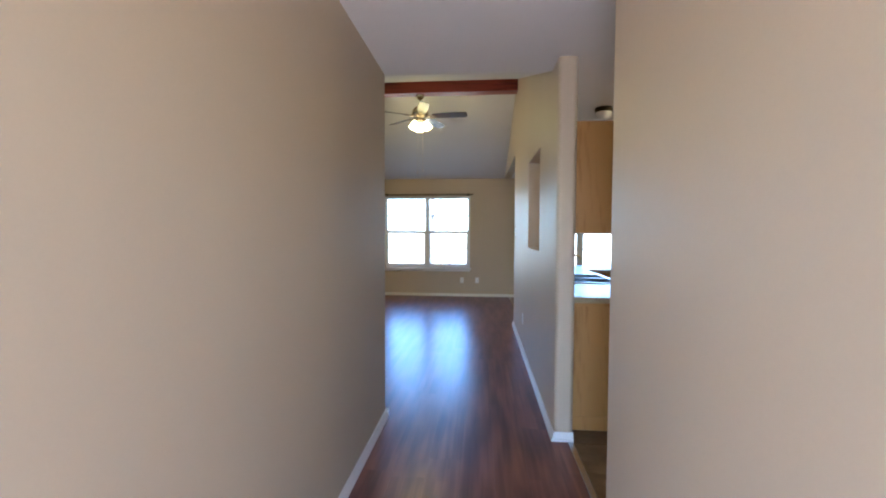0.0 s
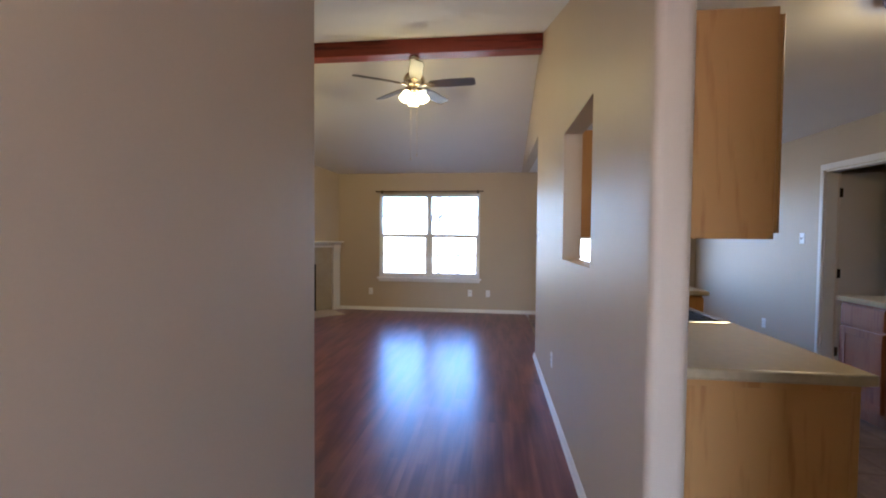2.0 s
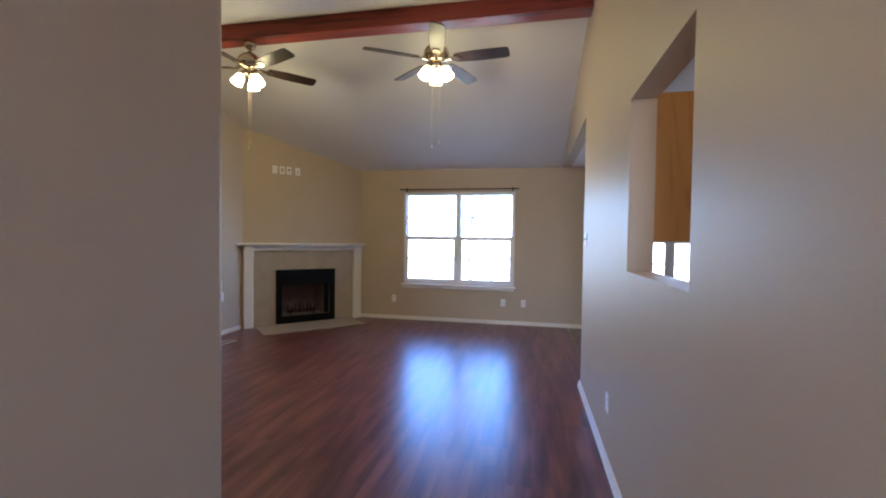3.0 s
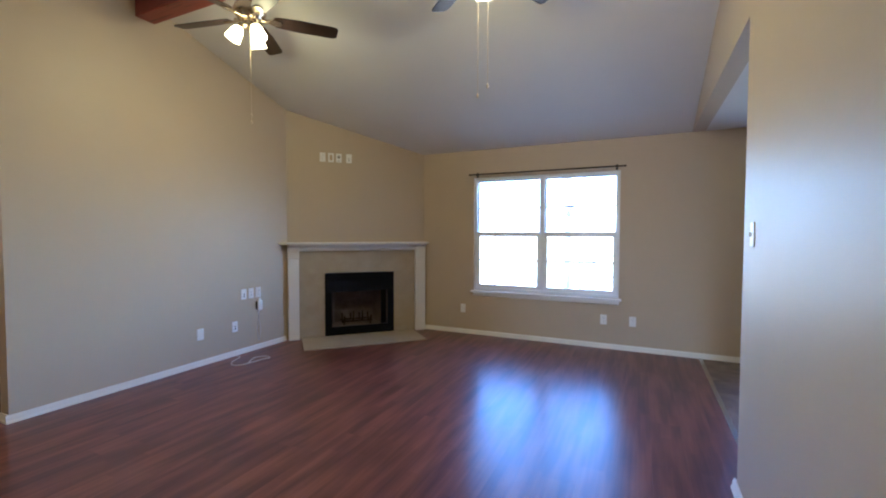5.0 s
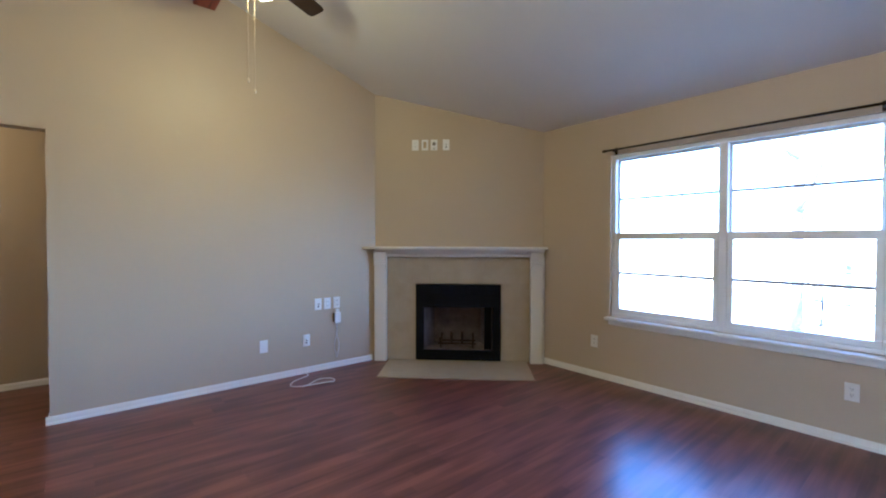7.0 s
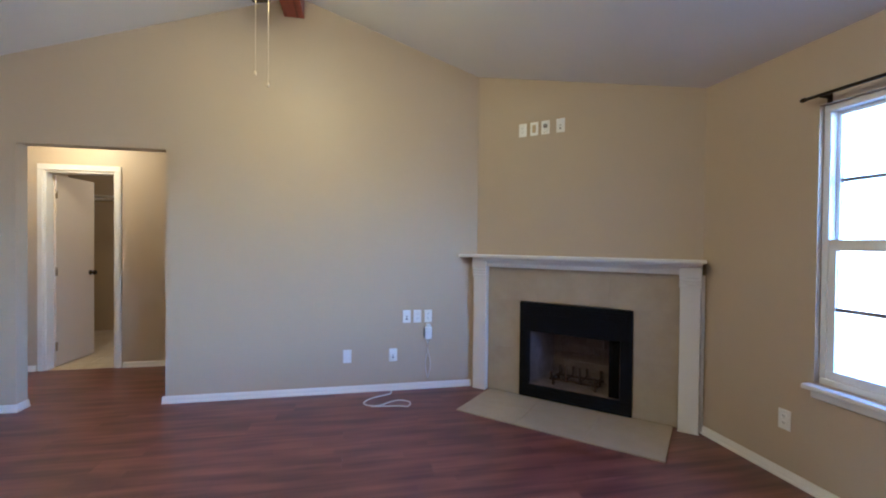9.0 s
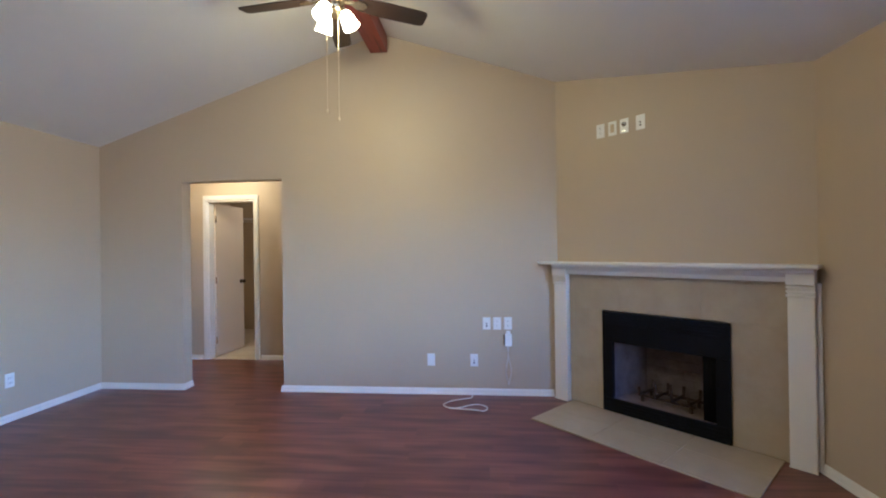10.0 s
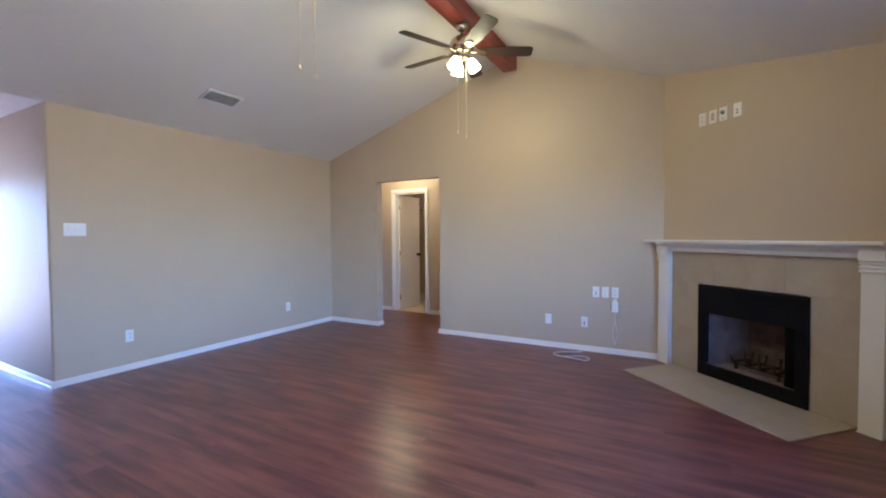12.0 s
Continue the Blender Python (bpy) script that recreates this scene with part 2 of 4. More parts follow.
def prism(bm, pts, h0, h1, axis="z", round_at=(), radius=0.02):
    """Extrude an outline of 2D points from h0 to h1 along an axis; edges at the listed corners are rounded."""
    def at(p, h):
        return {"z": (p[0], p[1], h), "x": (h, p[0], p[1]), "y": (p[0], h, p[1])}[axis]
    a = [bm.verts.new(at(p, h0)) for p in pts]
    b = [bm.verts.new(at(p, h1)) for p in pts]
    fs = [bm.faces.new(a[::-1]), bm.faces.new(b)]
    es = []
    for i in range(len(pts)):
        j = (i + 1) % len(pts)
        fs.append(bm.faces.new((a[i], a[j], b[j], b[i])))
    for i in round_at:
        es += [e for e in a[i].link_edges if e.other_vert(a[i]) is b[i]]
    bmesh.ops.recalc_face_normals(bm, faces=fs)
    if es:
        bmesh.ops.bevel(bm, geom=es, offset=radius, segments=5, affect="EDGES", profile=0.5)
    return bm


def lathe(bm, profile, steps=24, centre=(0, 0, 0)):
    """Turn a profile of (radius, height) round the z axis."""
    rings = []
    for r, z in profile:
        if r < 1e-5:
            rings.append([bm.verts.new((centre[0], centre[1], centre[2] + z))])
        else:
            rings.append([bm.verts.new((centre[0] + r * math.cos(2 * math.pi * k / steps), centre[1] + r * math.sin(2 * math.pi * k / steps), centre[2] + z)) for k in range(steps)])
    for p, q in zip(rings, rings[1:]):
        for k in range(steps):
            a, b, c, d = p[k % len(p)], p[(k + 1) % len(p)], q[(k + 1) % len(q)], q[k % len(q)]
            vs = []
            for v in (a, b, c, d):
                if v not in vs:
                    vs.append(v)
            if len(vs) > 2:
                bm.faces.new(vs)
    bmesh.ops.recalc_face_normals(bm, faces=bm.faces)
    for f in bm.faces:
        f.smooth = True
    return bm


def tube(bm, path, radius, sides=8):
    """A round bar along a line of points; radius may be a list."""
    pts = [Vector(p) for p in path]
    rings = []
    for i, p in enumerate(pts):
        d = (pts[min(i + 1, len(pts) - 1)] - pts[max(i - 1, 0)]).normalized()
        side = d.cross(Vector((0, 0, 1)))
        side = Vector((1, 0, 0)) if side.length < 1e-3 else side.normalized()
        up = side.cross(d)
        r = radius[i] if isinstance(radius, (list, tuple)) else radius
        rings.append([bm.verts.new(p + r * (math.cos(2 * math.pi * k / sides) * side + math.sin(2 * math.pi * k / sides) * up)) for k in range(sides)])
    for p, q in zip(rings, rings[1:]):
        for k in range(sides):
            bm.faces.new((p[k], p[(k + 1) % sides], q[(k + 1) % sides], q[k]))
    bm.faces.new(rings[0][::-1])
    bm.faces.new(rings[-1])
    bmesh.ops.recalc_face_normals(bm, faces=bm.faces)
    for f in bm.faces:
        f.smooth = True
    return bm


def mesh_of(name, bm, material):
    me = bpy.data.meshes.new(name)
    bm.to_mesh(me)
    bm.free()
    me.materials.append(material)
    return me


def part(name, bm, material, parent, label=""):
    ob = new(name, mesh_of(name, bm, material))
    ob.parent = parent
    return tagged(ob, label=label)


def thing(name, m, label, category, group=""):
    ob = new(name)
    ob.empty_display_size = 0.1
    ob.matrix_world = m
    return tagged(ob, label=label, category=category, group=group)


def structure(name, bm, material, label, category):
    return tagged(new(name, mesh_of(name, bm, material)), label=label, category=category, kind="structure")


def solid(name, bm, material, label, category, group="", m=None):
    ob = tagged(new(name, mesh_of(name, bm, material)), label=label, category=category, group=group)
    if m is not None:
        ob.matrix_world = m
    return ob


# ---------------------------------------------------------------- plan
WEST, EAST, SOUTH, NORTH = -4.10, 0.45, 3.262, 9.165      # living room faces
PART_E = 0.572                                            # kitchen face of the partition
ENTRY_W, ENTRY_END = -0.72, -0.75                         # entry corridor
KIT_E = 3.32
CEIL, RIDGE_Y, RIDGE_Z = 2.465, 6.21, 3.45
HALL_W = -5.27
T = 0.12
SLOPE = (RIDGE_Z - CEIL) / (RIDGE_Y - SOUTH)
WIN = (-2.075, -0.262, 0.60, 2.10)
DWIN = (1.10, 2.90, 0.60, 2.10)
OPEN_HALL = (4.16, 5.20, 2.08)

# north wall with two window openings
bm = bmesh.new()
xs = [WEST - T, WIN[0], WIN[1], DWIN[0], DWIN[1], KIT_E + T]
for i in range(5):
    if i in (1, 3):
        w = WIN if i == 1 else DWIN
        box(bm, xs[i], xs[i + 1], NORTH, NORTH + 0.15, -0.05, w[2])
        box(bm, xs[i], xs[i + 1], NORTH, NORTH + 0.15, w[3], 2.62)
    else:
        box(bm, xs[i], xs[i + 1], NORTH, NORTH + 0.15, -0.05, 2.62)
structure("wall_north", bm, PAINT, "tan painted drywall wall with two white windows", "wall")

# west gable wall with the hall opening
bm = bmesh.new()
prism(bm, [(SOUTH - T, -0.05), (OPEN_HALL[0], -0.05), (OPEN_HALL[0], OPEN_HALL[2]), (OPEN_HALL[1], OPEN_HALL[2]), (OPEN_HALL[1], -0.05), (NORTH, -0.05), (NORTH, 2.55), (RIDGE_Y, RIDGE_Z + 0.1), (SOUTH - T, 2.55)], WEST - T, WEST, "x", (1, 4), 0.018)
structure("wall_west", bm, PAINT, "tan painted gable wall with an open hall doorway", "wall")

# south wall of the living room and west wall of the entry, one corner
bm = bmesh.new()
prism(bm, [(ENTRY_W, ENTRY_END), (ENTRY_W, SOUTH), (WEST, SOUTH), (WEST, SOUTH - T), (ENTRY_W - T, SOUTH - T), (ENTRY_W - T, ENTRY_END)], -0.05, 2.55, "z", (1,), 0.02)
structure("wall_south", bm, PAINT, "tan painted drywall corner between entry and living room", "wall")

# east side of the entry
bm = bmesh.new()
prism(bm, [(EAST, ENTRY_END), (PART_E, ENTRY_END), (PART_E, 1.90), (EAST, 1.90)], -0.05, 2.55, "z", (2, 3), 0.03)
structure("wall_entry", bm, PAINT, "tan painted entry wall with a rounded end", "wall")

# partition between living room and kitchen, with the pass-through
P0, P1, Q0, Q1, QZ0, QZ1 = 3.016, 6.47, 3.832, 4.68, 1.199, 2.06
bm = bmesh.new()
prism(bm, [(EAST, P0), (PART_E, P0), (PART_E, Q0), (EAST, Q0)], -0.05, CEIL, "z", (0, 1), 0.03)
prism(bm, [(EAST, Q1), (PART_E, Q1), (PART_E, P1), (EAST, P1)], -0.05, CEIL, "z", (2, 3), 0.02)
box(bm, EAST, PART_E, Q0, Q1, -0.05, QZ0)
box(bm, EAST, PART_E, Q0, Q1, QZ1, CEIL)
prism(bm, [(SOUTH, CEIL), (NORTH, CEIL), (NORTH, CEIL + 0.04), (RIDGE_Y, RIDGE_Z + 0.06), (SOUTH, CEIL + 0.04)], EAST, PART_E, "x")
structure("wall_partition", bm, PAINT, "glossy tan partition wall with a pass-through opening", "wall")

# end of the entry: the front doorway stands open
bm = bmesh.new()
box(bm, ENTRY_W - T, -0.60, ENTRY_END - 0.14, ENTRY_END, -0.05, 2.55)
box(bm, 0.32, KIT_E + T, ENTRY_END - 0.14, ENTRY_END, -0.05, 2.55)
box(bm, -0.60, 0.32, ENTRY_END - 0.14, ENTRY_END, 2.08, 2.55)
structure("wall_front", bm, PAINT, "tan painted wall round the open front doorway", "wall")

# kitchen and dining east wall with the pantry doorway
bm = bmesh.new()
KD = (5.67, 6.42, 2.05)
box(bm, KIT_E, KIT_E + T, ENTRY_END, KD[0], -0.05, 2.55)
box(bm, KIT_E, KIT_E + T, KD[1], NORTH, -0.05, 2.55)
box(bm, KIT_E, KIT_E + T, KD[0], KD[1], KD[2], 2.55)
structure("wall_east", bm, PAINT, "tan painted kitchen wall with a closed door", "wall")

# hall behind the west wall
bm = bmesh.new()
HD = (3.63, 4.27, 2.04)
prism(bm, [(2.5, -0.05), (HD[0], -0.05), (HD[0], HD[2]), (HD[1], HD[2]), (HD[1], -0.05), (7.2, -0.05), (7.2, 2.55), (2.5, 2.55)], HALL_W - T, HALL_W, "x")
structure("wall_hall", bm, PAINT, "tan painted hallway wall with a white door frame", "wall")
structure("wall_hall_south", boxed(HALL_W, WEST - T, 2.5, 2.62, -0.05, 2.55), PAINT, "tan painted end wall of the hallway", "wall")
structure("wall_hall_north", boxed(HALL_W, WEST - T, 7.08, 7.2, -0.05, 2.55), PAINT, "tan painted end wall of the hallway", "wall")
bm = bmesh.new()
prism(bm, [(HALL_W, ENTRY_END - 0.14), (ENTRY_W - T, ENTRY_END - 0.14), (ENTRY_W - T, ENTRY_END), (HALL_W + T, ENTRY_END), (HALL_W + T, 2.5), (HALL_W, 2.5)], -0.05, 2.6, "z")
structure("wall_outer", bm, SIDING, "brown brick outer wall of the front room", "wall")
bm = bmesh.new()
box(bm, -7.4, HALL_W - T, 2.5, 2.62, -0.05, 2.55)
box(bm, -7.4, HALL_W - T, 5.2, 5.32, -0.05, 2.55)
box(bm, -7.52, -7.4, 2.5, 5.32, -0.05, 2.55)
structure("wall_closet", bm, PAINT, "tan painted walls of the small closet room", "wall")

# ceilings
bm = bmesh.new()
prism(bm, [(SOUTH, CEIL), (RIDGE_Y, RIDGE_Z), (NORTH, CEIL), (NORTH, CEIL + 0.1), (RIDGE_Y, RIDGE_Z + 0.12), (SOUTH, CEIL + 0.1)], WEST, EAST, "x")
structure("ceiling_vault", bm, CEILING, "off-white textured vaulted ceiling", "ceiling")
bm = bmesh.new()
box(bm, ENTRY_W - T, PART_E, ENTRY_END - 0.14, SOUTH - 0.002, CEIL, CEIL + 0.1)
box(bm, PART_E, KIT_E + T, ENTRY_END - 0.14, NORTH, CEIL, CEIL + 0.1)
structure("ceiling_flat", bm, CEILING, "off-white textured flat ceiling", "ceiling")
structure("ceiling_hall", boxed(-7.52, WEST - T, 2.5, 7.2, CEIL, CEIL + 0.1), CEILING, "off-white flat hall ceiling", "ceiling")

# roof with its eaves
bm = bmesh.new()
prism(bm, [(-1.3, 2.62), (4.2, 4.6), (9.7, 2.62), (9.7, 2.76), (4.2, 4.76), (-1.3, 2.76)], -8.0, 5.4, "x")
structure("roof", bm, SIDING, "brown gable roof over the house", "roof")
# unseen slab, added to hold back sky light at the front doorway
structure("roof_porch", boxed(-2.2, 2.6, -2.2, -1.32, 2.62, 2.76), SIDING, "unseen flat roof added to shade the front doorway", "roof")

# diagonal fireplace wall
DA = Vector((-3.48, 8.495, 0.0))
DIAG = Matrix.Translation(DA) @ Matrix.Rotation(radians(46.2), 4, "Z")     # x along the wall, -y into the room
bm = bmesh.new()
FB = 0.40
prism(bm, [(-1.05, -0.05), (-FB, -0.05), (-FB, 0.74), (FB, 0.74), (FB, -0.05), (1.05, -0.05), (1.05, 3.3), (-1.05, 3.3)], 0.0, 0.08, "y")
bm.transform(DIAG)
structure("wall_fireplace", bm, PAINT, "tan painted diagonal wall over the fireplace", "wall")


# ---------------------------------------------------------------- windows
MUNTIN = surface("grey_muntin", (0.24, 0.24, 0.25), rough=0.5)


def twin_window(name, w, label):
    x0, x1, z0, z1 = w
    root = tagged(new(name), label=label, category="window", kind="structure")
    root.location = ((x0 + x1) / 2, NORTH + 0.06, z0)
    hw, h, y = (x1 - x0) / 2, z1 - z0, 0.0
    bm = bmesh.new()
    fr = 0.035
    box(bm, -hw, hw, -0.03, 0.06, h - fr, h, 0.004)
    box(bm, -hw, hw, -0.03, 0.06, 0.0, fr, 0.004)
    box(bm, -hw, -hw + fr, -0.03, 0.06, fr, h - fr, 0.004)
    box(bm, hw - fr, hw, -0.03, 0.06, fr, h - fr, 0.004)
    part("window_frame", bm, VINYL, root)
    part("mullion", boxed(-0.03, 0.03, -0.032, 0.06, fr, h - fr, 0.004), VINYL, root)
    for sx in (-1, 1):
        a, b = sorted((sx * 0.03, sx * (hw - fr)))
        mid = h * 0.5
        for up in (0, 1):
            lo, hi = (mid - 0.03, h - fr) if up else (fr, mid + 0.03)
            yy = 0.03 if up else -0.012
            sw = 0.018 if up else 0.036
            bm = bmesh.new()
            box(bm, a, b, yy - 0.013, yy + 0.013, lo, lo + (0.06 if up else 0.045), 0.003)
            box(bm, a, b, yy - 0.013, yy + 0.013, hi - (0.022 if up else 0.06), hi, 0.003)
            box(bm, a, a + sw, yy - 0.013, yy + 0.013, lo + (0.06 if up else 0.045), hi - (0.022 if up else 0.06), 0.0)
            box(bm, b - sw, b, yy - 0.013, yy + 0.013, lo + (0.06 if up else 0.045), hi - (0.022 if up else 0.06), 0.0)
            sash = part("sash", bm, VINYL, root)
            pane = part("pane", boxed(a + sw, b - sw, yy - 0.003, yy + 0.003, lo + 0.036, hi - 0.022), GLASS, sash)
            pane.visible_shadow = False
            zc = (lo + 0.036 + hi - 0.03) / 2
            part("muntin", boxed(a + sw, b - sw, yy - 0.009, yy - 0.004, zc - 0.011, zc + 0.011), MUNTIN, sash)
    bm = bmesh.new()
    box(bm, -hw - 0.03, hw + 0.03, -0.115, -0.032, -0.03, -0.002, 0.008, 2)
    part("window_sill", bm, TRIM, root)
    part("apron", boxed(-hw - 0.005, hw + 0.005, -0.08, -0.0605, -0.075, -0.031, 0.006), TRIM, root)
    return root


twin_window("window_1", WIN, "white vinyl twin sash window over the living floor")
twin_window("window_2", DWIN, "white vinyl twin sash window in the dining area")


# ---------------------------------------------------------------- baseboards
def baseboard(x0, y0, x1, y1, side, name="baseboard"):
    """A moulded board from point to point; side: +1 sets it off to the left of the line, -1 to the right."""
    d = Vector((x1 - x0, y1 - y0))
    length = d.length
    bm = bmesh.new()
    prof = [(0.0, 0.0), (0.021, 0.0), (0.021, 0.011), (0.015, 0.018), (0.013, 0.04), (0.008, 0.052), (0.006, 0.057), (0.0, 0.057)]
    a = [bm.verts.new((0, side * p[0], p[1])) for p in prof]
    b = [bm.verts.new((length, side * p[0], p[1])) for p in prof]
    bm.faces.new(a)
    bm.faces.new(b[::-1])
    for i in range(len(prof)):
        j = (i + 1) % len(prof)
        bm.faces.new((a[i], a[j], b[j], b[i]))
    bmesh.ops.recalc_face_normals(bm, faces=bm.faces)
    ob = structure(name, bm, TRIM, "white painted moulded baseboard along the wall", "baseboard")
    ob.matrix_world = Matrix.Translation((x0, y0, 0.0)) @ Matrix.Rotation(math.atan2(d.y, d.x), 4, "Z")


B = 0.021
baseboard(-2.86, NORTH, KIT_E, NORTH, -1)
baseboard(WEST, OPEN_HALL[1] - B, WEST, 7.80, -1)
baseboard(WEST, SOUTH, WEST, OPEN_HALL[0] + B, -1)
baseboard(WEST + B, SOUTH, ENTRY_W + B, SOUTH, 1)
baseboard(ENTRY_W, ENTRY_END, ENTRY_W, SOUTH, -1)
baseboard(WEST - T, OPEN_HALL[0], WEST, OPEN_HALL[0], 1)
baseboard(WEST - T, OPEN_HALL[1], WEST, OPEN_HALL[1], -1)
baseboard(EAST, P0 - B, EAST, P1 + B, 1)
baseboard(EAST, P0, PART_E, P0, -1)
baseboard(EAST, P1, PART_E, P1, 1)
baseboard(EAST, ENTRY_END, EAST, 1.90 + B, 1)
baseboard(EAST, 1.90, PART_E, 1.90, 1)
baseboard(HALL_W, 2.62, HALL_W, HD[0] - 0.07, -1)
baseboard(HALL_W, HD[1] + 0.07, HALL_W, 7.08, -1)
baseboard(KIT_E, KD[1] + 0.07, KIT_E, NORTH, 1)

# ---------------------------------------------------------------- ridge beam
solid("ridge_beam", boxed(WEST + 0.001, EAST - 0.001, 6.11, 6.275, 3.265, 3.43, 0.006, 2), BEAM_WOOD, "red-brown stained wooden beam along the ceiling ridge", "beam")


# ---------------------------------------------------------------- ceiling fans
def fan_blade_mesh():
    """One blade along +x, pitched, with a rounded tip and a narrower root."""
    bm = bmesh.new()
    outline = [(0.17, -0.045), (0.19, -0.055), (0.36, -0.068), (0.62, -0.066), (0.65, -0.058), (0.66, -0.04), (0.66, 0.04), (0.65, 0.058), (0.62, 0.066), (0.36, 0.068), (0.19, 0.055), (0.17, 0.045)]
    prism(bm, outline, -0.0035, 0.0035, "z")
    bm.transform(Matrix.Rotation(radians(-14), 4, "X"))
    return bm


def blade_iron_mesh():
    bm = bmesh.new()
    prism(bm, [(0.08, -0.014), (0.13, -0.012), (0.165, -0.036), (0.215, -0.03), (0.235, 0.0), (0.215, 0.03), (0.165, 0.036), (0.13, 0.012), (0.08, 0.014)], -0.012, -0.006, "z")
    bm.transform(Matrix.Rotation(radians(-14), 4, "X"))
    box(bm, 0.06, 0.14, -0.012, 0.012, -0.016, 0.012, 0.003)
    return bm


SHADE_TILT = 27


def ceiling_fan(x, y, angle, label, chains, rod=0.0):
    top = 3.235 - rod
    root = thing("ceiling_fan", pose(x, y, top, 0, 0, angle), label, "ceiling fan", "fans under the beam")
    part("canopy", lathe(bmesh.new(), [(0, rod + 0.031), (0.056, rod + 0.031), (0.059, rod + 0.02), (0.056, rod - 0.004), (0.042, rod - 0.028), (0.018, rod - 0.04), (0, rod - 0.04)]), NICKEL, root)
    part("downrod", lathe(bmesh.new(), [(0.0, rod - 0.038), (0.012, rod - 0.038), (0.012, -0.07), (0, -0.07)], 12), NICKEL, root)
    part("motor_housing", lathe(bmesh.new(), [(0, -0.06), (0.022, -0.061), (0.034, -0.076), (0.072, -0.094), (0.1, -0.122), (0.116, -0.155), (0.118, -0.18), (0.112, -0.2), (0.09, -0.214), (0.088, -0.23), (0.05, -0.243), (0, -0.243)], 32), NICKEL, root)
    part("switch_housing", lathe(bmesh.new(), [(0, -0.24), (0.052, -0.242), (0.055, -0.262), (0.06, -0.285), (0.045, -0.3), (0, -0.305)], 24), NICKEL, root)
    blade_me, iron_me = ceiling_fan.meshes
    for k in range(5):
        blade = new("blade", blade_me)
        blade.parent = root
        blade.matrix_local = pose(0, 0, -0.218, 0, 0, 72 * k)
        tagged(blade, label="dark walnut fan blade")
        iron = new("blade_iron", iron_me)
        iron.parent = blade
    for k in range(3):
        a = radians(60 + 120 * k)
        m = Matrix.Translation((0.07 * math.cos(a), 0.07 * math.sin(a), -0.29)) @ Matrix.Rotation(a, 4, "Z") @ Matrix.Rotation(radians(-SHADE_TILT), 4, "Y")
        bm = lathe(bmesh.new(), [(0.018, 0.02), (0.022, 0.0), (0.024, -0.012), (0.02, -0.02), (0.0, -0.02)], 16)
        bm.transform(m)
        part("socket", bm, NICKEL, root)
        bm = lathe(bmesh.new(), [(0.022, -0.012), (0.034, -0.022), (0.045, -0.05), (0.05, -0.085), (0.058, -0.12), (0.055, -0.12), (0.047, -0.085), (0.041, -0.05), (0.028, -0.026), (0.02, -0.016)], 24)
        bm.transform(m)
        shade_ob = part("glass_shade", bm, SHADE_GLASS, root, "lit frosted bell glass shade")
        shade_ob.visible_shadow = False
    for side, drop in ((0.042, 0.70), (-0.042, 0.665)):
        cx, cy = side * math.cos(radians(chains - angle)), side * math.sin(radians(chains - angle))
        bm = tube(bmesh.new(), [(cx, cy, -0.285), (cx, cy, -0.29 - drop)], 0.0016, 6)
        for k in range(int(drop / 0.012)):
            box(bm, cx - 0.0025, cx + 0.0025, cy - 0.0025, cy + 0.0025, -0.295 - 0.012 * k, -0.29 - 0.012 * k)
        chain = part("pull_chain", bm, CHAIN, root)
        part("fob", lathe(bmesh.new(), [(0, 0.014), (0.005, 0.01), (0.009, -0.006), (0.005, -0.016), (0, -0.017)], 10, (cx, cy, -0.3 - drop)), CHAIN, chain)
    for k in range(3):
        a = radians(60 + 120 * k + angle)
        out = math.sin(radians(SHADE_TILT))
        mouth = Vector((x + (0.07 + 0.1 * out) * math.cos(a), y + (0.07 + 0.1 * out) * math.sin(a), top - 0.385))
        shade_lamp("fan_bulb", mouth, mouth + Vector((out * math.cos(a), out * math.sin(a), -math.cos(radians(SHADE_TILT)))), FAN_BULB, 0.06)
    return root


ceiling_fan.meshes = (mesh_of("blade", fan_blade_mesh(), WALNUT), mesh_of("blade_iron", blade_iron_mesh(), NICKEL))
ceiling_fan(-0.89, 6.20, -77, "nickel ceiling fan with dark blades and lit shades", 153, 0.05)
ceiling_fan(-2.79, 6.20, 48, "nickel ceiling fan with dark blades near the gable wall", 139)


# ---------------------------------------------------------------- fireplace
fire = thing("fireplace_mantel", DIAG, "white painted wooden mantel round the corner fireplace", "mantel")
bm = bmesh.new()
prism(bm, [(-0.888, 0.0), (-1.0, -0.11), (-1.0, -0.17), (0.95, -0.17), (0.95, 0.0)], 1.216, 1.24, "z")
bmesh.ops.bevel(bm, geom=list(bm.edges), offset=0.005, segments=2, affect="EDGES", profile=0.5)
part("shelf", bm, TRIM, fire)
bm = bmesh.new()
prism(bm, [(-0.03, 1.131), (-0.062, 1.131), (-0.064, 1.162), (-0.08, 1.17), (-0.11, 1.19), (-0.135, 1.2), (-0.142, 1.2155), (-0.03, 1.2155)], -0.87, 0.925, "x")
part("frieze", bm, TRIM, fire)
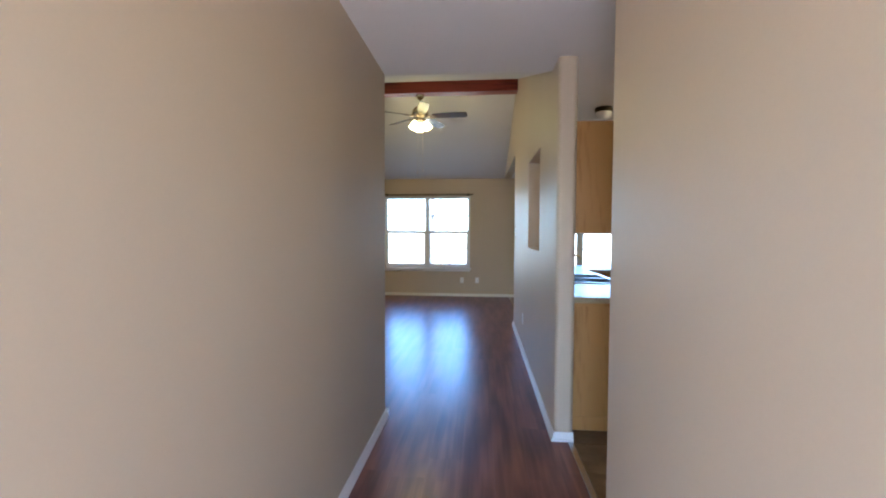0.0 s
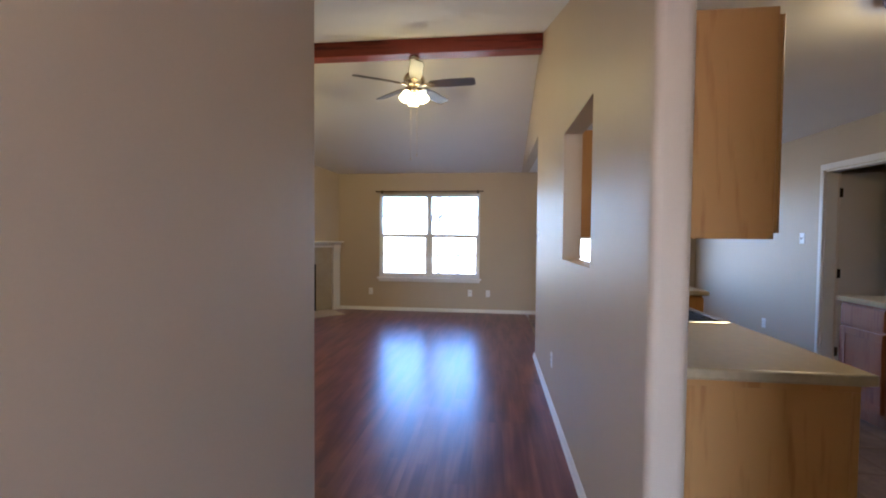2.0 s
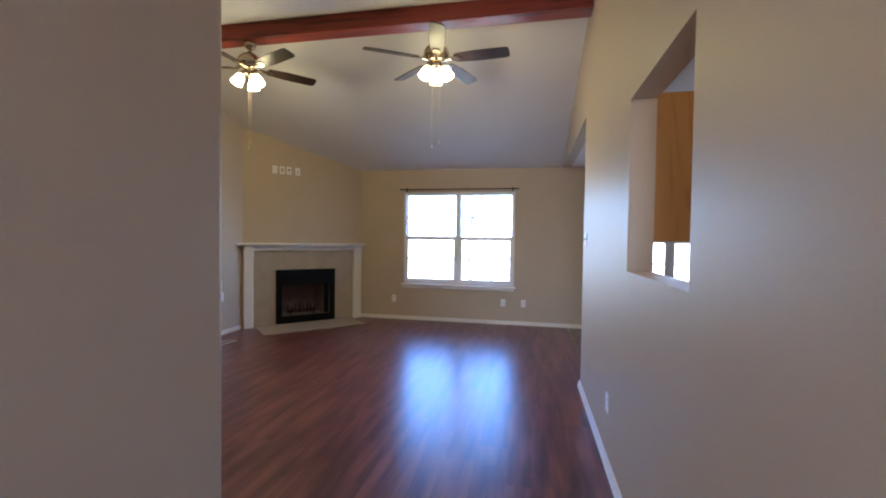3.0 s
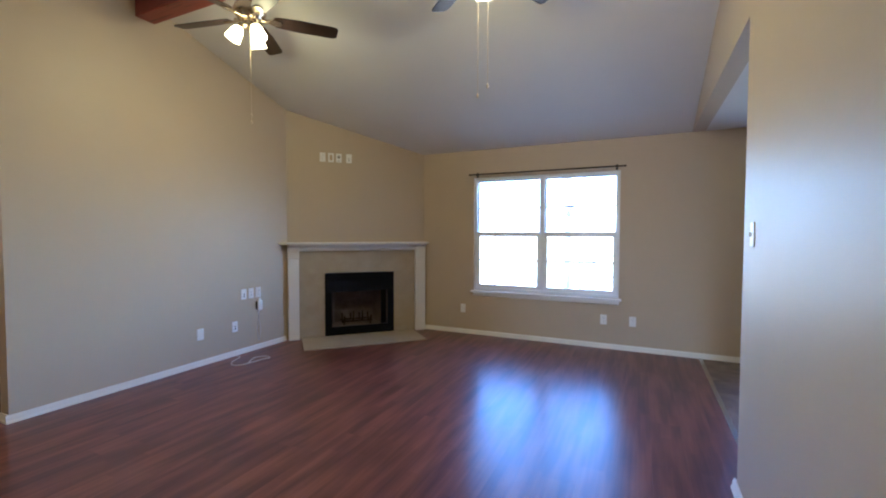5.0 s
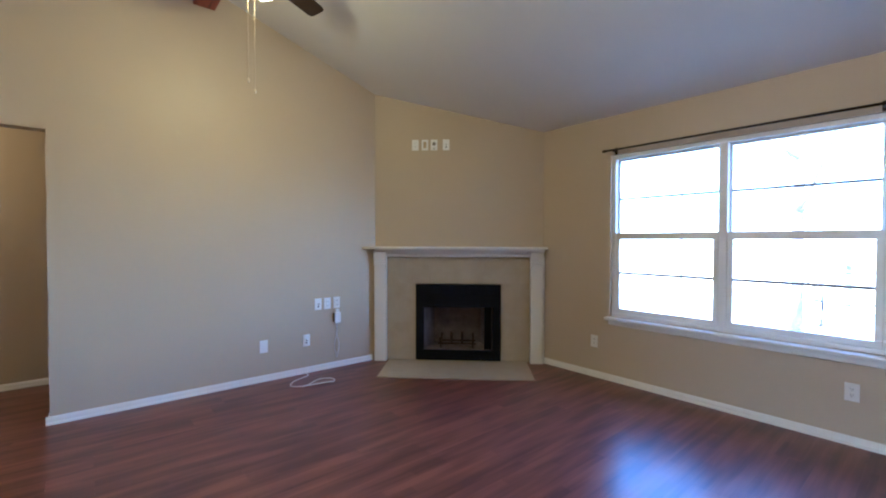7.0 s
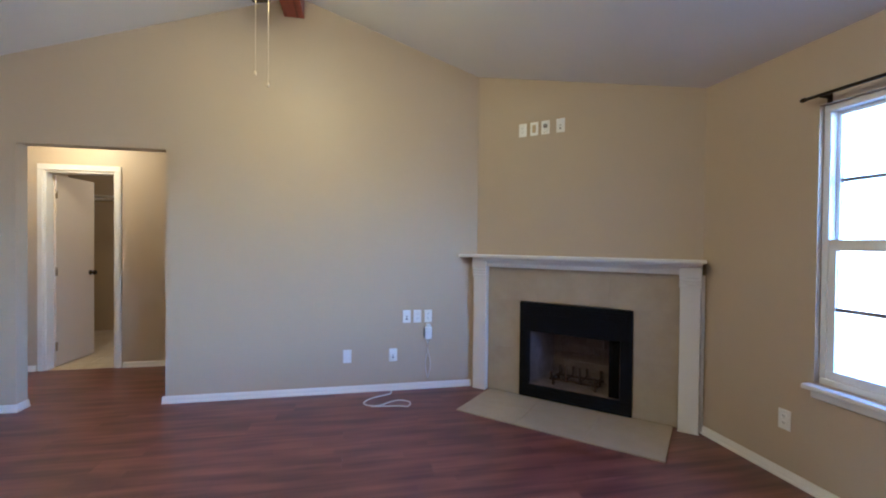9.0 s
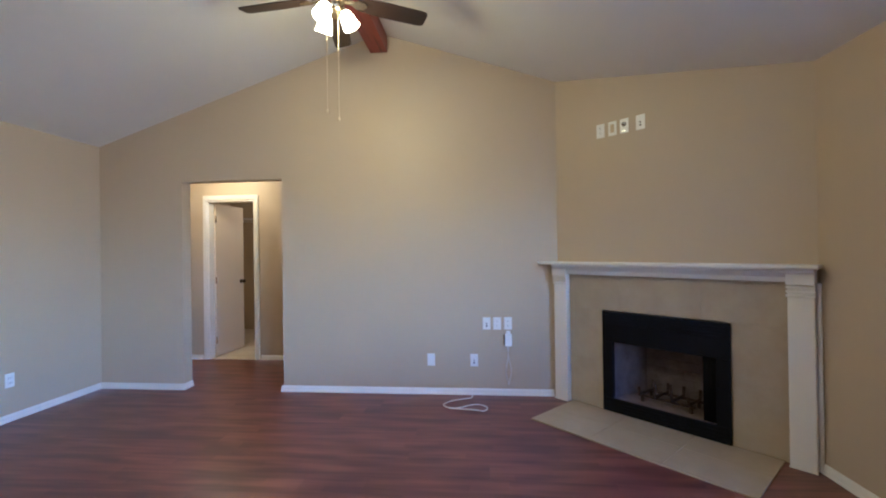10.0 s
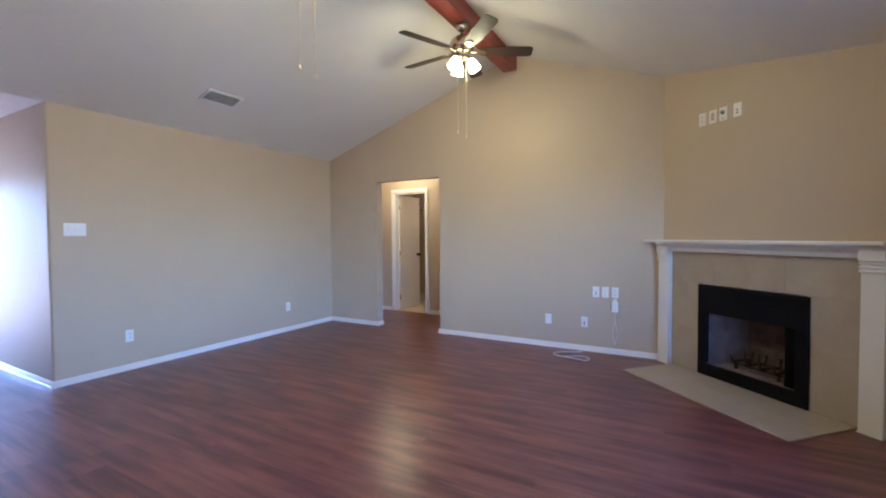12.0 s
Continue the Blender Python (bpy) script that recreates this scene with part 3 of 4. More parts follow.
for c in (-0.825, 0.854):
    w = 0.065
    pil = part("pilaster", boxed(c - w, c + w, -0.075, 0.0, 0.0, 1.13, 0.004), TRIM, fire)
    bm = boxed(c - w - 0.004, c + w + 0.004, -0.1, -0.0755, 1.115, 1.195, 0.003)
    for zz in (1.04, 1.066, 1.092):
        box(bm, c - w - 0.006, c + w + 0.006, -0.09, -0.0745, zz, zz + 0.019, 0.006, 2)
    part("capital", bm, TRIM, pil)
    part("side_trim", boxed(c + w + 0.001, c + w + 0.024, -0.03, 0.0, 0.0, 1.13, 0.006, 2) if c > 0 else boxed(c - w - 0.006, c - w - 0.001, -0.03, 0.0, 0.0, 1.13, 0.002), TRIM, pil)
    part("plinth", boxed(c - w - 0.003, c + w + 0.003, -0.079, -0.0755, 0.0, 0.012, 0.001), TRIM, pil)

sur = thing("fireplace_surround", DIAG, "beige stone tile surround of the fireplace", "fireplace surround")
part("grout_bed", boxed(-0.757, 0.786, -0.018, -0.001, 0.0, 0.012), HEARTH_GROUT, sur)
U0, U1 = -0.757, 0.786
F0, F1, FZ = -0.44, 0.477, 0.842
g = 0.0007
for x0, x1, z0, z1 in ((U0, F0, 0.012, 0.42), (U0, F0, 0.42, FZ), (U0, -0.30, FZ, 1.131), (-0.30, 0.30, FZ, 1.131), (0.30, U1, FZ, 1.131), (F1, U1, 0.012, 0.45), (F1, U1, 0.45, FZ)):
    part("tile", boxed(x0 + g, x1 - g, -0.028, -0.001, z0 + g, z1 - g, 0.0015), HEARTH_TILE, sur)
for x0, x1, z0, z1 in ((U0, F0, 0.012, FZ), (F1, U1, 0.012, FZ), (U0, U1, FZ, 1.131)):
    part("grout_bed", boxed(x0, x1, -0.0262, -0.0005, z0, z1), HEARTH_GROUT, sur)

hearth = thing("hearth", DIAG, "beige stone tile hearth slab set in the floor", "hearth")
part("grout_bed", boxed(-0.735, 0.757, -0.637, -0.002, 0.001, 0.007), HEARTH_GROUT, hearth)
for i in range(3):
    x0 = -0.735 + i * 0.4973
    for y0, y1 in ((-0.637, -0.31), (-0.31, -0.03)):
        part("tile", boxed(x0 + g, x0 + 0.4973 - g, y0 + g, y1 - g, 0.002, 0.0105, 0.001), HEARTH_TILE, hearth)

fbx = thing("firebox", DIAG, "black metal firebox with brick lining and mesh curtains", "fireplace")
bm = bmesh.new()
box(bm, F0, F1, -0.05, -0.0285, 0.585, 0.834, 0.003)
box(bm, F0, F1, -0.05, -0.0285, 0.0125, 0.125, 0.003)
box(bm, F0, F0 + 0.088, -0.05, -0.0285, 0.125, 0.585, 0.003)
box(bm, F1 - 0.088, F1, -0.05, -0.0285, 0.125, 0.585, 0.003)
part("face_frame", bm, BLACK_METAL, fbx)
bm = bmesh.new()
for zz in (0.73, 0.752, 0.774, 0.796):
    box(bm, F0 + 0.03, F1 - 0.03, -0.056, -0.05, zz, zz + 0.011, 0.002)
part("upper_louver", bm, BLACK_METAL, fbx)
bm = bmesh.new()
for zz in (0.035, 0.06, 0.085):
    box(bm, F0 + 0.03, F1 - 0.03, -0.056, -0.05, zz, zz + 0.011, 0.002)
part("lower_louver", bm, BLACK_METAL, fbx)
bm = bmesh.new()
prism(bm, [(-0.395, -0.028), (0.395, -0.028), (0.395, 0.0), (0.27, 0.42), (0.27, 0.44), (-0.27, 0.44), (-0.27, 0.42), (-0.395, 0.0)], 0.102, 0.11, "z")
part("firebox_floor", bm, FIREBRICK, fbx)
part("back_panel", boxed(-0.28, 0.28, 0.40, 0.43, 0.11, 0.60), FIREBRICK, fbx)
for sx in (-1, 1):
    bm = bmesh.new()
    prism(bm, [(sx * 0.395, -0.02), (sx * 0.27, 0.40), (sx * 0.285, 0.43), (sx * 0.41, -0.02)], 0.11, 0.60, "z")
    part("side_panel", bm, FIREBRICK, fbx)
    bm = bmesh.new()
    n = 9 if sx > 0 else 3
    for k in range(n):
        x = sx * (0.374 - 0.0085 * k)
        tube(bm, [(x, -0.012 - 0.003 * (k % 3), 0.13), (x, -0.012 - 0.003 * (k % 3), 0.69)], 0.0055, 6)
    part("mesh_curtain", bm, MESH_CURTAIN, fbx, "gathered dark metal mesh curtain")
bm = bmesh.new()
prism(bm, [(-0.02, 0.735), (-0.02, 0.68), (0.42, 0.60), (0.42, 0.62), (0.0, 0.735)], -0.395, 0.395, "x")
part("smoke_hood", bm, SOOT, fbx)
bm = bmesh.new()
for r in range(6):
    for c in range(4):
        x0 = -0.27 + c * 0.15 - (0.075 if r % 2 else 0)
        box(bm, max(-0.268, x0 + 0.004), min(0.268, x0 + 0.146), 0.394, 0.401, 0.12 + r * 0.075, 0.12 + r * 0.075 + 0.068, 0.002)
part("brick_face", bm, FIREBRICK, fbx)

grate = thing("fire_grate", DIAG @ Matrix.Translation((0.0, 0.17, 0.11)), "rusty iron grate standing in the empty firebox", "fire grate")
for k in range(4):
    x = -0.18 + 0.12 * k
    part("bar", tube(bmesh.new(), [(x, -0.13, 0.2 if k in (1, 2) else 0.13), (x, -0.115, 0.07), (x, 0.12, 0.06), (x, 0.13, 0.13)], 0.011, 6), RUSTY_IRON, grate)
part("rail", tube(bmesh.new(), [(-0.21, -0.07, 0.05), (0.21, -0.07, 0.05)], 0.011, 6), RUSTY_IRON, grate)
part("rail", tube(bmesh.new(), [(-0.21, 0.09, 0.05), (0.21, 0.09, 0.05)], 0.011, 6), RUSTY_IRON, grate)
for x in (-0.18, 0.18):
    for y in (-0.07, 0.09):
        part("leg", boxed(x - 0.01, x + 0.01, y - 0.01, y + 0.01, 0.0, 0.05, 0.002), RUSTY_IRON, grate)



# ---------------------------------------------------------------- wall plates
def wall_plate(m, kind, label, group="", width=0.072, height=0.116):
    """A plate on a wall: x across, z up, -y towards the room."""
    root = thing({"outlet": "wall_outlet", "switch": "light_switch", "jack": "cable_plate", "blank": "blank_plate", "dimmer": "dimmer_plate", "rocker": "rocker_plate"}[kind], m, label, "light switch" if kind == "switch" else "outlet", group)
    part("plate", boxed(-width / 2, width / 2, -0.006, 0.0, -height / 2, height / 2, 0.003, 2), PLASTIC, root)
    if kind == "outlet":
        for zz in (-0.02, 0.02):
            sock = part("socket", boxed(-0.016, 0.016, -0.0085, -0.006, zz - 0.013, zz + 0.013, 0.004, 2), PLASTIC, root)
            bm = bmesh.new()
            for xx in (-0.006, 0.006):
                box(bm, xx - 0.0012, xx + 0.0012, -0.0092, -0.0085, zz - 0.001, zz + 0.008)
            box(bm, -0.002, 0.002, -0.0092, -0.0085, zz - 0.009, zz - 0.005)
            part("slots", bm, SLOT, sock)
    elif kind == "switch":
        n = max(1, round((width - 0.072) / 0.046) + 1)
        for k in range(n):
            xx = (k - (n - 1) / 2) * 0.046
            bm = boxed(xx - 0.005, xx + 0.005, -0.018, -0.006, -0.011, 0.011, 0.002)
            part("toggle", bm, PLASTIC, root)
    elif kind == "dimmer":
        part("knob", lathe(bmesh.new(), [(0, 0.022), (0.014, 0.02), (0.017, 0.004), (0.02, 0.0), (0, 0.0)], 18), STEEL, root, "shiny metal dimmer knob").matrix_local = pose(0, -0.006, 0.012, 90)
        # steel bar added in place of the highlight low on the plate
        part("badge", boxed(-0.014, 0.014, -0.0075, -0.006, -0.044, -0.036, 0.001), STEEL, root)
    elif kind == "rocker":
        part("rocker", boxed(-0.017, 0.017, -0.0095, -0.006, -0.034, 0.034, 0.002), ALMOND, root, "almond rocker insert")
    elif kind == "jack":
        part("jack", lathe(bmesh.new(), [(0, 0.012), (0.0045, 0.012), (0.0045, 0.0), (0.007, 0.0), (0.007, -0.002), (0, -0.002)], 12), STEEL, root).matrix_local = pose(0, -0.007, 0, 90)
        part("port", boxed(-0.008, 0.008, -0.0072, -0.006, -0.03, -0.018), SLOT, root)
    return root


def on_west(y, z):
    return pose(WEST, y, z, 0, 0, 90)


def on_north(x, z):
    return pose(x, NORTH, z)


def on_south(x, z):
    return pose(x, SOUTH, z, 0, 0, 180)


LOW = "white plastic outlet low on the tan wall"
wall_plate(on_west(6.659, 0.323), "blank", "blank white cover plate low on the wall", "plates on the gable wall")
wall_plate(on_west(7.065, 0.321), "jack", "white cable jack plate low on the wall", "plates on the gable wall")
for yy, kind in ((7.187, "jack"), (7.285, "outlet"), (7.385, "outlet")):
    wall_plate(on_west(yy, 0.667), kind, "white plate in a row of three beside the fireplace", "plates on the gable wall")
for uu, kind in ((-0.452, "outlet"), (-0.347, "rocker"), (-0.247, "dimmer"), (-0.116, "jack")):
    wall_plate(DIAG @ pose(uu, 0, 2.345), kind, "white plate in a row high above the mantel", "plates over the mantel")
for xx in (-2.228, -0.425, -0.108):
    wall_plate(on_north(xx, 0.341), "outlet", LOW, "outlets under the window")
wall_plate(on_north(0.98, 1.33), "switch", "white light switch on the tan dining wall")
wall_plate(on_south(-0.904, 1.376), "switch", "white triple light switch plate on the tan wall", "", 0.164, 0.116)
for xx in (-1.31, -3.25):
    wall_plate(on_south(xx, 0.335), "outlet", LOW, "outlets on the south wall")
wall_plate(pose(EAST, 6.25, 1.36, 0, 0, -90), "switch", "white light switch near the end of the partition")
wall_plate(pose(EAST, 5.11, 0.37, 0, 0, -90), "outlet", "white outlet low on the partition wall")
wall_plate(pose(KIT_E, 6.72, 1.36, 0, 0, -90), "switch", "white light switch beside the kitchen door")
wall_plate(pose(KIT_E, 7.33, 0.31, 0, 0, -90), "outlet", "white outlet low on the kitchen wall")

# power supply hung under the plates, with its cord down to the floor
adapter = thing("power_adapter", on_west(7.385, 0.515), "white plug-in power adapter with a thin dangling cord", "adapter")
part("body", boxed(-0.032, 0.032, -0.04, -0.001, -0.055, 0.055, 0.006, 2), PLASTIC, adapter)
part("clip", boxed(-0.041, -0.033, -0.03, -0.004, -0.04, 0.05, 0.002), SLOT, adapter)
part("plug", boxed(-0.02, 0.02, -0.03, -0.004, 0.056, 0.085, 0.004), PLASTIC, adapter)
for o, sway in ((-0.012, 0.012), (0.012, -0.015)):
    part("lead", tube(bmesh.new(), [(o + sway * math.sin(k * 0.9), -0.008, -0.055 - 0.045 * k) for k in range(9)], 0.0022, 6), VENT_PAINT, adapter)

CORD_BENDS = [(7.045, -4.055), (7.03, -3.985), (6.876, -3.91), (6.80, -3.81), (6.842, -3.74), (6.927, -3.73), (7.03, -3.80), (7.11, -3.82), (7.18, -3.755), (7.146, -3.67), (7.03, -3.675), (6.825, -3.70)]
cord_pts = []
for k in range(len(CORD_BENDS) - 1):
    p0, p1, p2, p3 = (Vector(CORD_BENDS[min(max(k + o, 0), len(CORD_BENDS) - 1)]) for o in (-1, 0, 1, 2))
    for i in range(5):
        u = i / 5
        p = 0.5 * (2 * p1 + (p2 - p0) * u + (2 * p0 - 5 * p1 + 4 * p2 - p3) * u * u + (3 * p1 - p0 - 3 * p2 + p3) * u ** 3)
        cord_pts.append((p[1], p[0], 0.0055 + (0.009 if k > 8 else 0.0) * min(1, (k - 9 + u) * 2 if k > 8 else 0)))
solid("loose_cord", tube(bmesh.new(), cord_pts, 0.005, 8), CORD, "white cable looped loosely on the wood floor", "cable")

# ---------------------------------------------------------------- curtain rod
rod = thing("curtain_rod", pose(-1.163, NORTH - 0.065, 2.135), "thin dark bronze curtain rod over the window", "curtain rod")
part("pole", tube(bmesh.new(), [(-0.93, 0, 0), (0.93, 0, 0)], 0.009, 12), BRONZE, rod)
for sx in (-1, 1):
    bm = lathe(bmesh.new(), [(0, 0.028), (0.009, 0.026), (0.012, 0.016), (0.012, 0.004), (0.009, -0.004), (0, -0.004)], 14)
    bm.transform(Matrix.Translation((sx * 0.935, 0, 0)) @ Matrix.Rotation(radians(90 * sx), 4, "Y"))
    part("finial", bm, BRONZE, rod)
    bm = boxed(sx * 0.86 - 0.006, sx * 0.86 + 0.006, 0.0, 0.064, -0.014, 0.004, 0.002)
    box(bm, sx * 0.86 - 0.013, sx * 0.86 + 0.013, 0.06, 0.0645, -0.035, 0.03, 0.002)
    part("bracket", bm, BRONZE, rod)

# ---------------------------------------------------------------- ceiling vent and hooks
vent_m = Matrix.Translation((-1.876, 3.949, CEIL + SLOPE * (3.949 - SOUTH))) @ Matrix.Rotation(math.atan(SLOPE), 4, "X")
vent = thing("ceiling_vent", vent_m, "white louvered air vent on the sloped ceiling", "vent")
bm = bmesh.new()
VW, VD = 0.185, 0.10
box(bm, -VW, VW, -VD, -VD + 0.025, -0.012, 0.0, 0.003)
box(bm, -VW, VW, VD - 0.025, VD, -0.012, 0.0, 0.003)
box(bm, -VW, -VW + 0.025, -VD + 0.025, VD - 0.025, -0.012, 0.0, 0.003)
box(bm, VW - 0.025, VW, -VD + 0.025, VD - 0.025, -0.012, 0.0, 0.003)
part("frame", bm, VENT_PAINT, vent)
part("backing", boxed(-VW + 0.02, VW - 0.02, -VD + 0.02, VD - 0.02, -0.003, -0.001), VENT_BACK, vent)
for k in range(9):
    y = -VD + 0.033 + k * 0.0165
    bm = boxed(-VW + 0.024, VW - 0.024, -0.009, 0.009, -0.0006, 0.0006)
    bm.transform(Matrix.Translation((0, y, -0.009)) @ Matrix.Rotation(radians(-40), 4, "X"))
    part("slat", bm, VENT_PAINT, vent)


# ---------------------------------------------------------------- doors
def door_frame(name, m, w, h, label, depth=0.12):
    """Jambs and casings; x across the opening from 0 to w, y=0 the face seen, +y into the wall."""
    root = tagged(new(name), label=label, category="door frame", kind="structure")
    root.matrix_world = m
    for x0, x1 in ((-0.055, 0.003), (w - 0.003, w + 0.055)):
        bm = boxed(x0, x1, -0.016, -0.001, 0.0, h + 0.003, 0.004)
        xm = (x0 + x1) / 2
        box(bm, xm - 0.008, xm + 0.02, -0.02, -0.0155, 0.0, h, 0.002)
        part("casing", bm, TRIM, root)
    bm = boxed(-0.055, w + 0.055, -0.016, -0.001, h + 0.004, h + 0.062, 0.004)
    part("head_casing", bm, TRIM, root)
    for x0, x1 in ((0.0, 0.018), (w - 0.018, w)):
        part("jamb", boxed(x0, x1, -0.0005, depth, 0.0, h - 0.018), TRIM, root)
    part("head_jamb", boxed(0.0, w, -0.0005, depth, h - 0.018, h), TRIM, root)
    return root


def door_leaf(name, m, w, h, label, material, hinges):
    """A slab hinged at x=0, opening edge at x=w."""
    root = thing(name, m, label, "door")
    part("slab", boxed(0.0, w, -0.0175, 0.0175, 0.012, h, 0.002), material, root)
    for zz in (0.22, h / 2, h - 0.2):
        bm = boxed(-0.004, 0.022, -0.021, -0.0178, zz - 0.045, zz + 0.045, 0.001)
        tube(bm, [(-0.004, -0.021, zz - 0.047), (-0.004, -0.021, zz + 0.047)], 0.006, 8)
        part("hinge", bm, hinges, root)
    for s_ in (-1, 1):
        bm = lathe(bmesh.new(), [(0, 0), (0.028, 0), (0.028, 0.006), (0.01, 0.012), (0.01, 0.03), (0.024, 0.038), (0.028, 0.05), (0.022, 0.062), (0, 0.066)], 18)
        bm.transform(Matrix.Translation((w - 0.065, 0.0178 * s_, 0.96)) @ Matrix.Rotation(radians(-90 * s_), 4, "X"))
        part("knob", bm, BRONZE, root)
    return root


# the hall door leads into a closet and stands open inwards
door_frame("door_1", pose(HALL_W, HD[0], 0, 0, 0, 90), HD[1] - HD[0], HD[2], "white painted frame of the hall closet door")
door_leaf("closet_door", pose(HALL_W - 0.105, HD[0] + 0.022, 0, 0, 0, 180) @ pose(0, 0, 0, 0, 0, -5), 0.57, 2.01, "white flat door standing open into the closet", DOOR_WHITE, NICKEL)
door_frame("door_2", pose(KIT_E, KD[1], 0, 0, 0, -90), KD[1] - KD[0], KD[2], "white painted frame of the kitchen door")
door_leaf("kitchen_door", pose(KIT_E + 0.1, KD[1] - 0.04, 0), 0.71, 2.02, "plain painted door standing open into a dim pantry", DOOR_WHITE, BRONZE)
bm = bmesh.new()
box(bm, KIT_E + T, KIT_E + 1.5, 5.0, 5.1, -0.05, 2.5)
box(bm, KIT_E + T, KIT_E + 1.5, 7.0, 7.1, -0.05, 2.5)
box(bm, KIT_E + 1.5, KIT_E + 1.6, 5.0, 7.1, -0.05, 2.5)
structure("wall_pantry", bm, PAINT, "tan painted walls of the unlit pantry", "wall")
structure("ceiling_pantry", boxed(KIT_E + T, KIT_E + 1.6, 5.0, 7.1, CEIL, CEIL + 0.1), CEILING, "off-white pantry ceiling", "ceiling")
structure("floor_pantry", boxed(KIT_E, KIT_E + 1.6, 5.0, 7.1, -0.06, -0.006), KITCHEN_TILE, "brown pantry floor", "floor")

shelf = thing("closet_shelf", pose(-6.75, 2.9, 1.92), "white wire shelf with a hanging rod in the closet", "shelf")
part("front_rail", tube(bmesh.new(), [(0, -0.25, 0), (0, 2.2, 0)], 0.017, 8), PLASTIC, shelf)
part("back_rail", tube(bmesh.new(), [(-0.62, -0.25, 0), (-0.62, 2.2, 0)], 0.006, 8), PLASTIC, shelf)
for k in range(24):
    part("wire", tube(bmesh.new(), [(0, -0.2 + 0.1 * k, 0.006), (-0.63, -0.2 + 0.1 * k, 0.006)], 0.003, 5), PLASTIC, shelf)


# ---------------------------------------------------------------- kitchen
def cabinet(name, x0, x1, y0, y1, z0, z1, face, layout, label, group, timber=None):
    """face +1: doors on the +x side, -1: on the -x side. layout: rows of (kind, from, to) as parts of the width and height."""
    root = thing(name, pose((x0 + x1) / 2, (y0 + y1) / 2, z0), label, "cabinet", group)
    hx, hy, h = (x1 - x0) / 2, (y1 - y0) / 2, z1 - z0
    toe = 0.1 if z0 < 0.05 else 0.0
    bm = boxed(-hx, hx, -hy, hy, toe, h, 0.002)
    if toe:
        a, b = (-hx, hx - 0.07) if face > 0 else (-hx + 0.07, hx)
        box(bm, a, b, -hy + 0.002, hy - 0.002, 0.0, toe)
    part("body", bm, timber or OAK, root)
    for kind, a0, a1, b0, b1 in layout:
        ya, yb, za, zb = -hy + a0 * 2 * hy + 0.012, -hy + a1 * 2 * hy - 0.012, b0, b1
        xa = hx if face > 0 else -hx - 0.018
        d = part("drawer" if kind == "drawer" else "door", boxed(xa + 0.0005, xa + 0.0175, ya, yb, za, zb, 0.004, 2), timber or OAK, root)
        if kind == "door":
            xf = xa + 0.0176 if face > 0 else xa - 0.0056
            w = 0.055
            bm = bmesh.new()
            for p in ((ya, yb, za, za + w), (ya, yb, zb - w, zb), (ya, ya + w, za + w, zb - w), (yb - w, yb, za + w, zb - w)):
                box(bm, xf, xf + 0.006, *p, 0.002)
            part("rail_frame", bm, timber or OAK, d)
    return root


BASE = [("drawer", 0.0, 1.0, 0.71, 0.86), ("door", 0.0, 1.0, 0.13, 0.69)]
DRAWERS = [("drawer", 0.0, 1.0, 0.71, 0.86), ("drawer", 0.0, 1.0, 0.52, 0.69), ("drawer", 0.0, 1.0, 0.33, 0.50), ("drawer", 0.0, 1.0, 0.13, 0.31)]
PAIR = [("door", 0.0, 0.5, 0.02, 0.72), ("door", 0.5, 1.0, 0.02, 0.72)]
OAKD = "oak base cabinet toned for low light, drawer and door"
OAKB, OAKU = "honey oak base cabinet with flat oak side", "honey oak wall cabinet above the counter"
GW, GE = "cabinets along the partition", "cabinets along the east wall"
# run along the partition, then the peninsula
end = cabinet("end_panel_cabinet", PART_E + 0.003, 1.165, 3.18, 3.235, 0.0, 0.879, 1, [], "honey oak end panel beside the dishwasher", GW)
part("scribe_strip", boxed(-0.296, 0.296, -0.0315, -0.028, 0.855, 0.878, 0.001), OAK, end)
part("edge_stile", boxed(0.272, 0.2965, -0.0315, -0.028, 0.1, 0.853, 0.001), OAK, end)
part("toe_board", boxed(-0.296, 0.22, -0.0315, -0.028, 0.0, 0.095, 0.001), OAK, end)
cabinet("sink_cabinet", PART_E + 0.003, 1.165, 3.85, 4.75, 0.0, 0.72, 1, [("door", 0.0, 0.5, 0.13, 0.69), ("door", 0.5, 1.0, 0.13, 0.69)], "honey oak sink base cabinet with two doors", GW)
cabinet("base_cabinet", PART_E + 0.003, 1.165, 4.755, 5.37, 0.0, 0.879, 1, BASE, OAKB, GW)
cabinet("peninsula_cabinet", PART_E + 0.003, 1.69, 5.375, 5.95, 0.0, 0.879, 1, BASE, "honey oak peninsula cabinet at the end of the counter", GW)
dish = thing("dishwasher", pose(0.88, 3.54, 0.0), "black built-in dishwasher under the counter", "dishwasher")
part("body", boxed(-0.28, 0.28, -0.30, 0.30, 0.1, 0.875, 0.003), APPLIANCE, dish)
part("door", boxed(0.281, 0.305, -0.297, 0.297, 0.12, 0.74, 0.004), APPLIANCE, dish)
part("control_panel", boxed(0.281, 0.312, -0.297, 0.297, 0.745, 0.873, 0.008, 2), APPLIANCE, dish)
part("handle", boxed(0.313, 0.335, -0.2, 0.2, 0.77, 0.8, 0.008, 2), APPLIANCE, dish)
part("kick_plate", boxed(0.15, 0.17, -0.297, 0.297, 0.0, 0.1), APPLIANCE, dish)
cabinet("wall_cabinet", PART_E + 0.003, 0.866, 3.14, 3.80, 1.352, 2.09, 1, PAIR, OAKU, GW)
cabinet("wall_cabinet", PART_E + 0.003, 0.866, 4.70, 5.9, 1.352, 2.09, 1, PAIR, OAKU, GW)

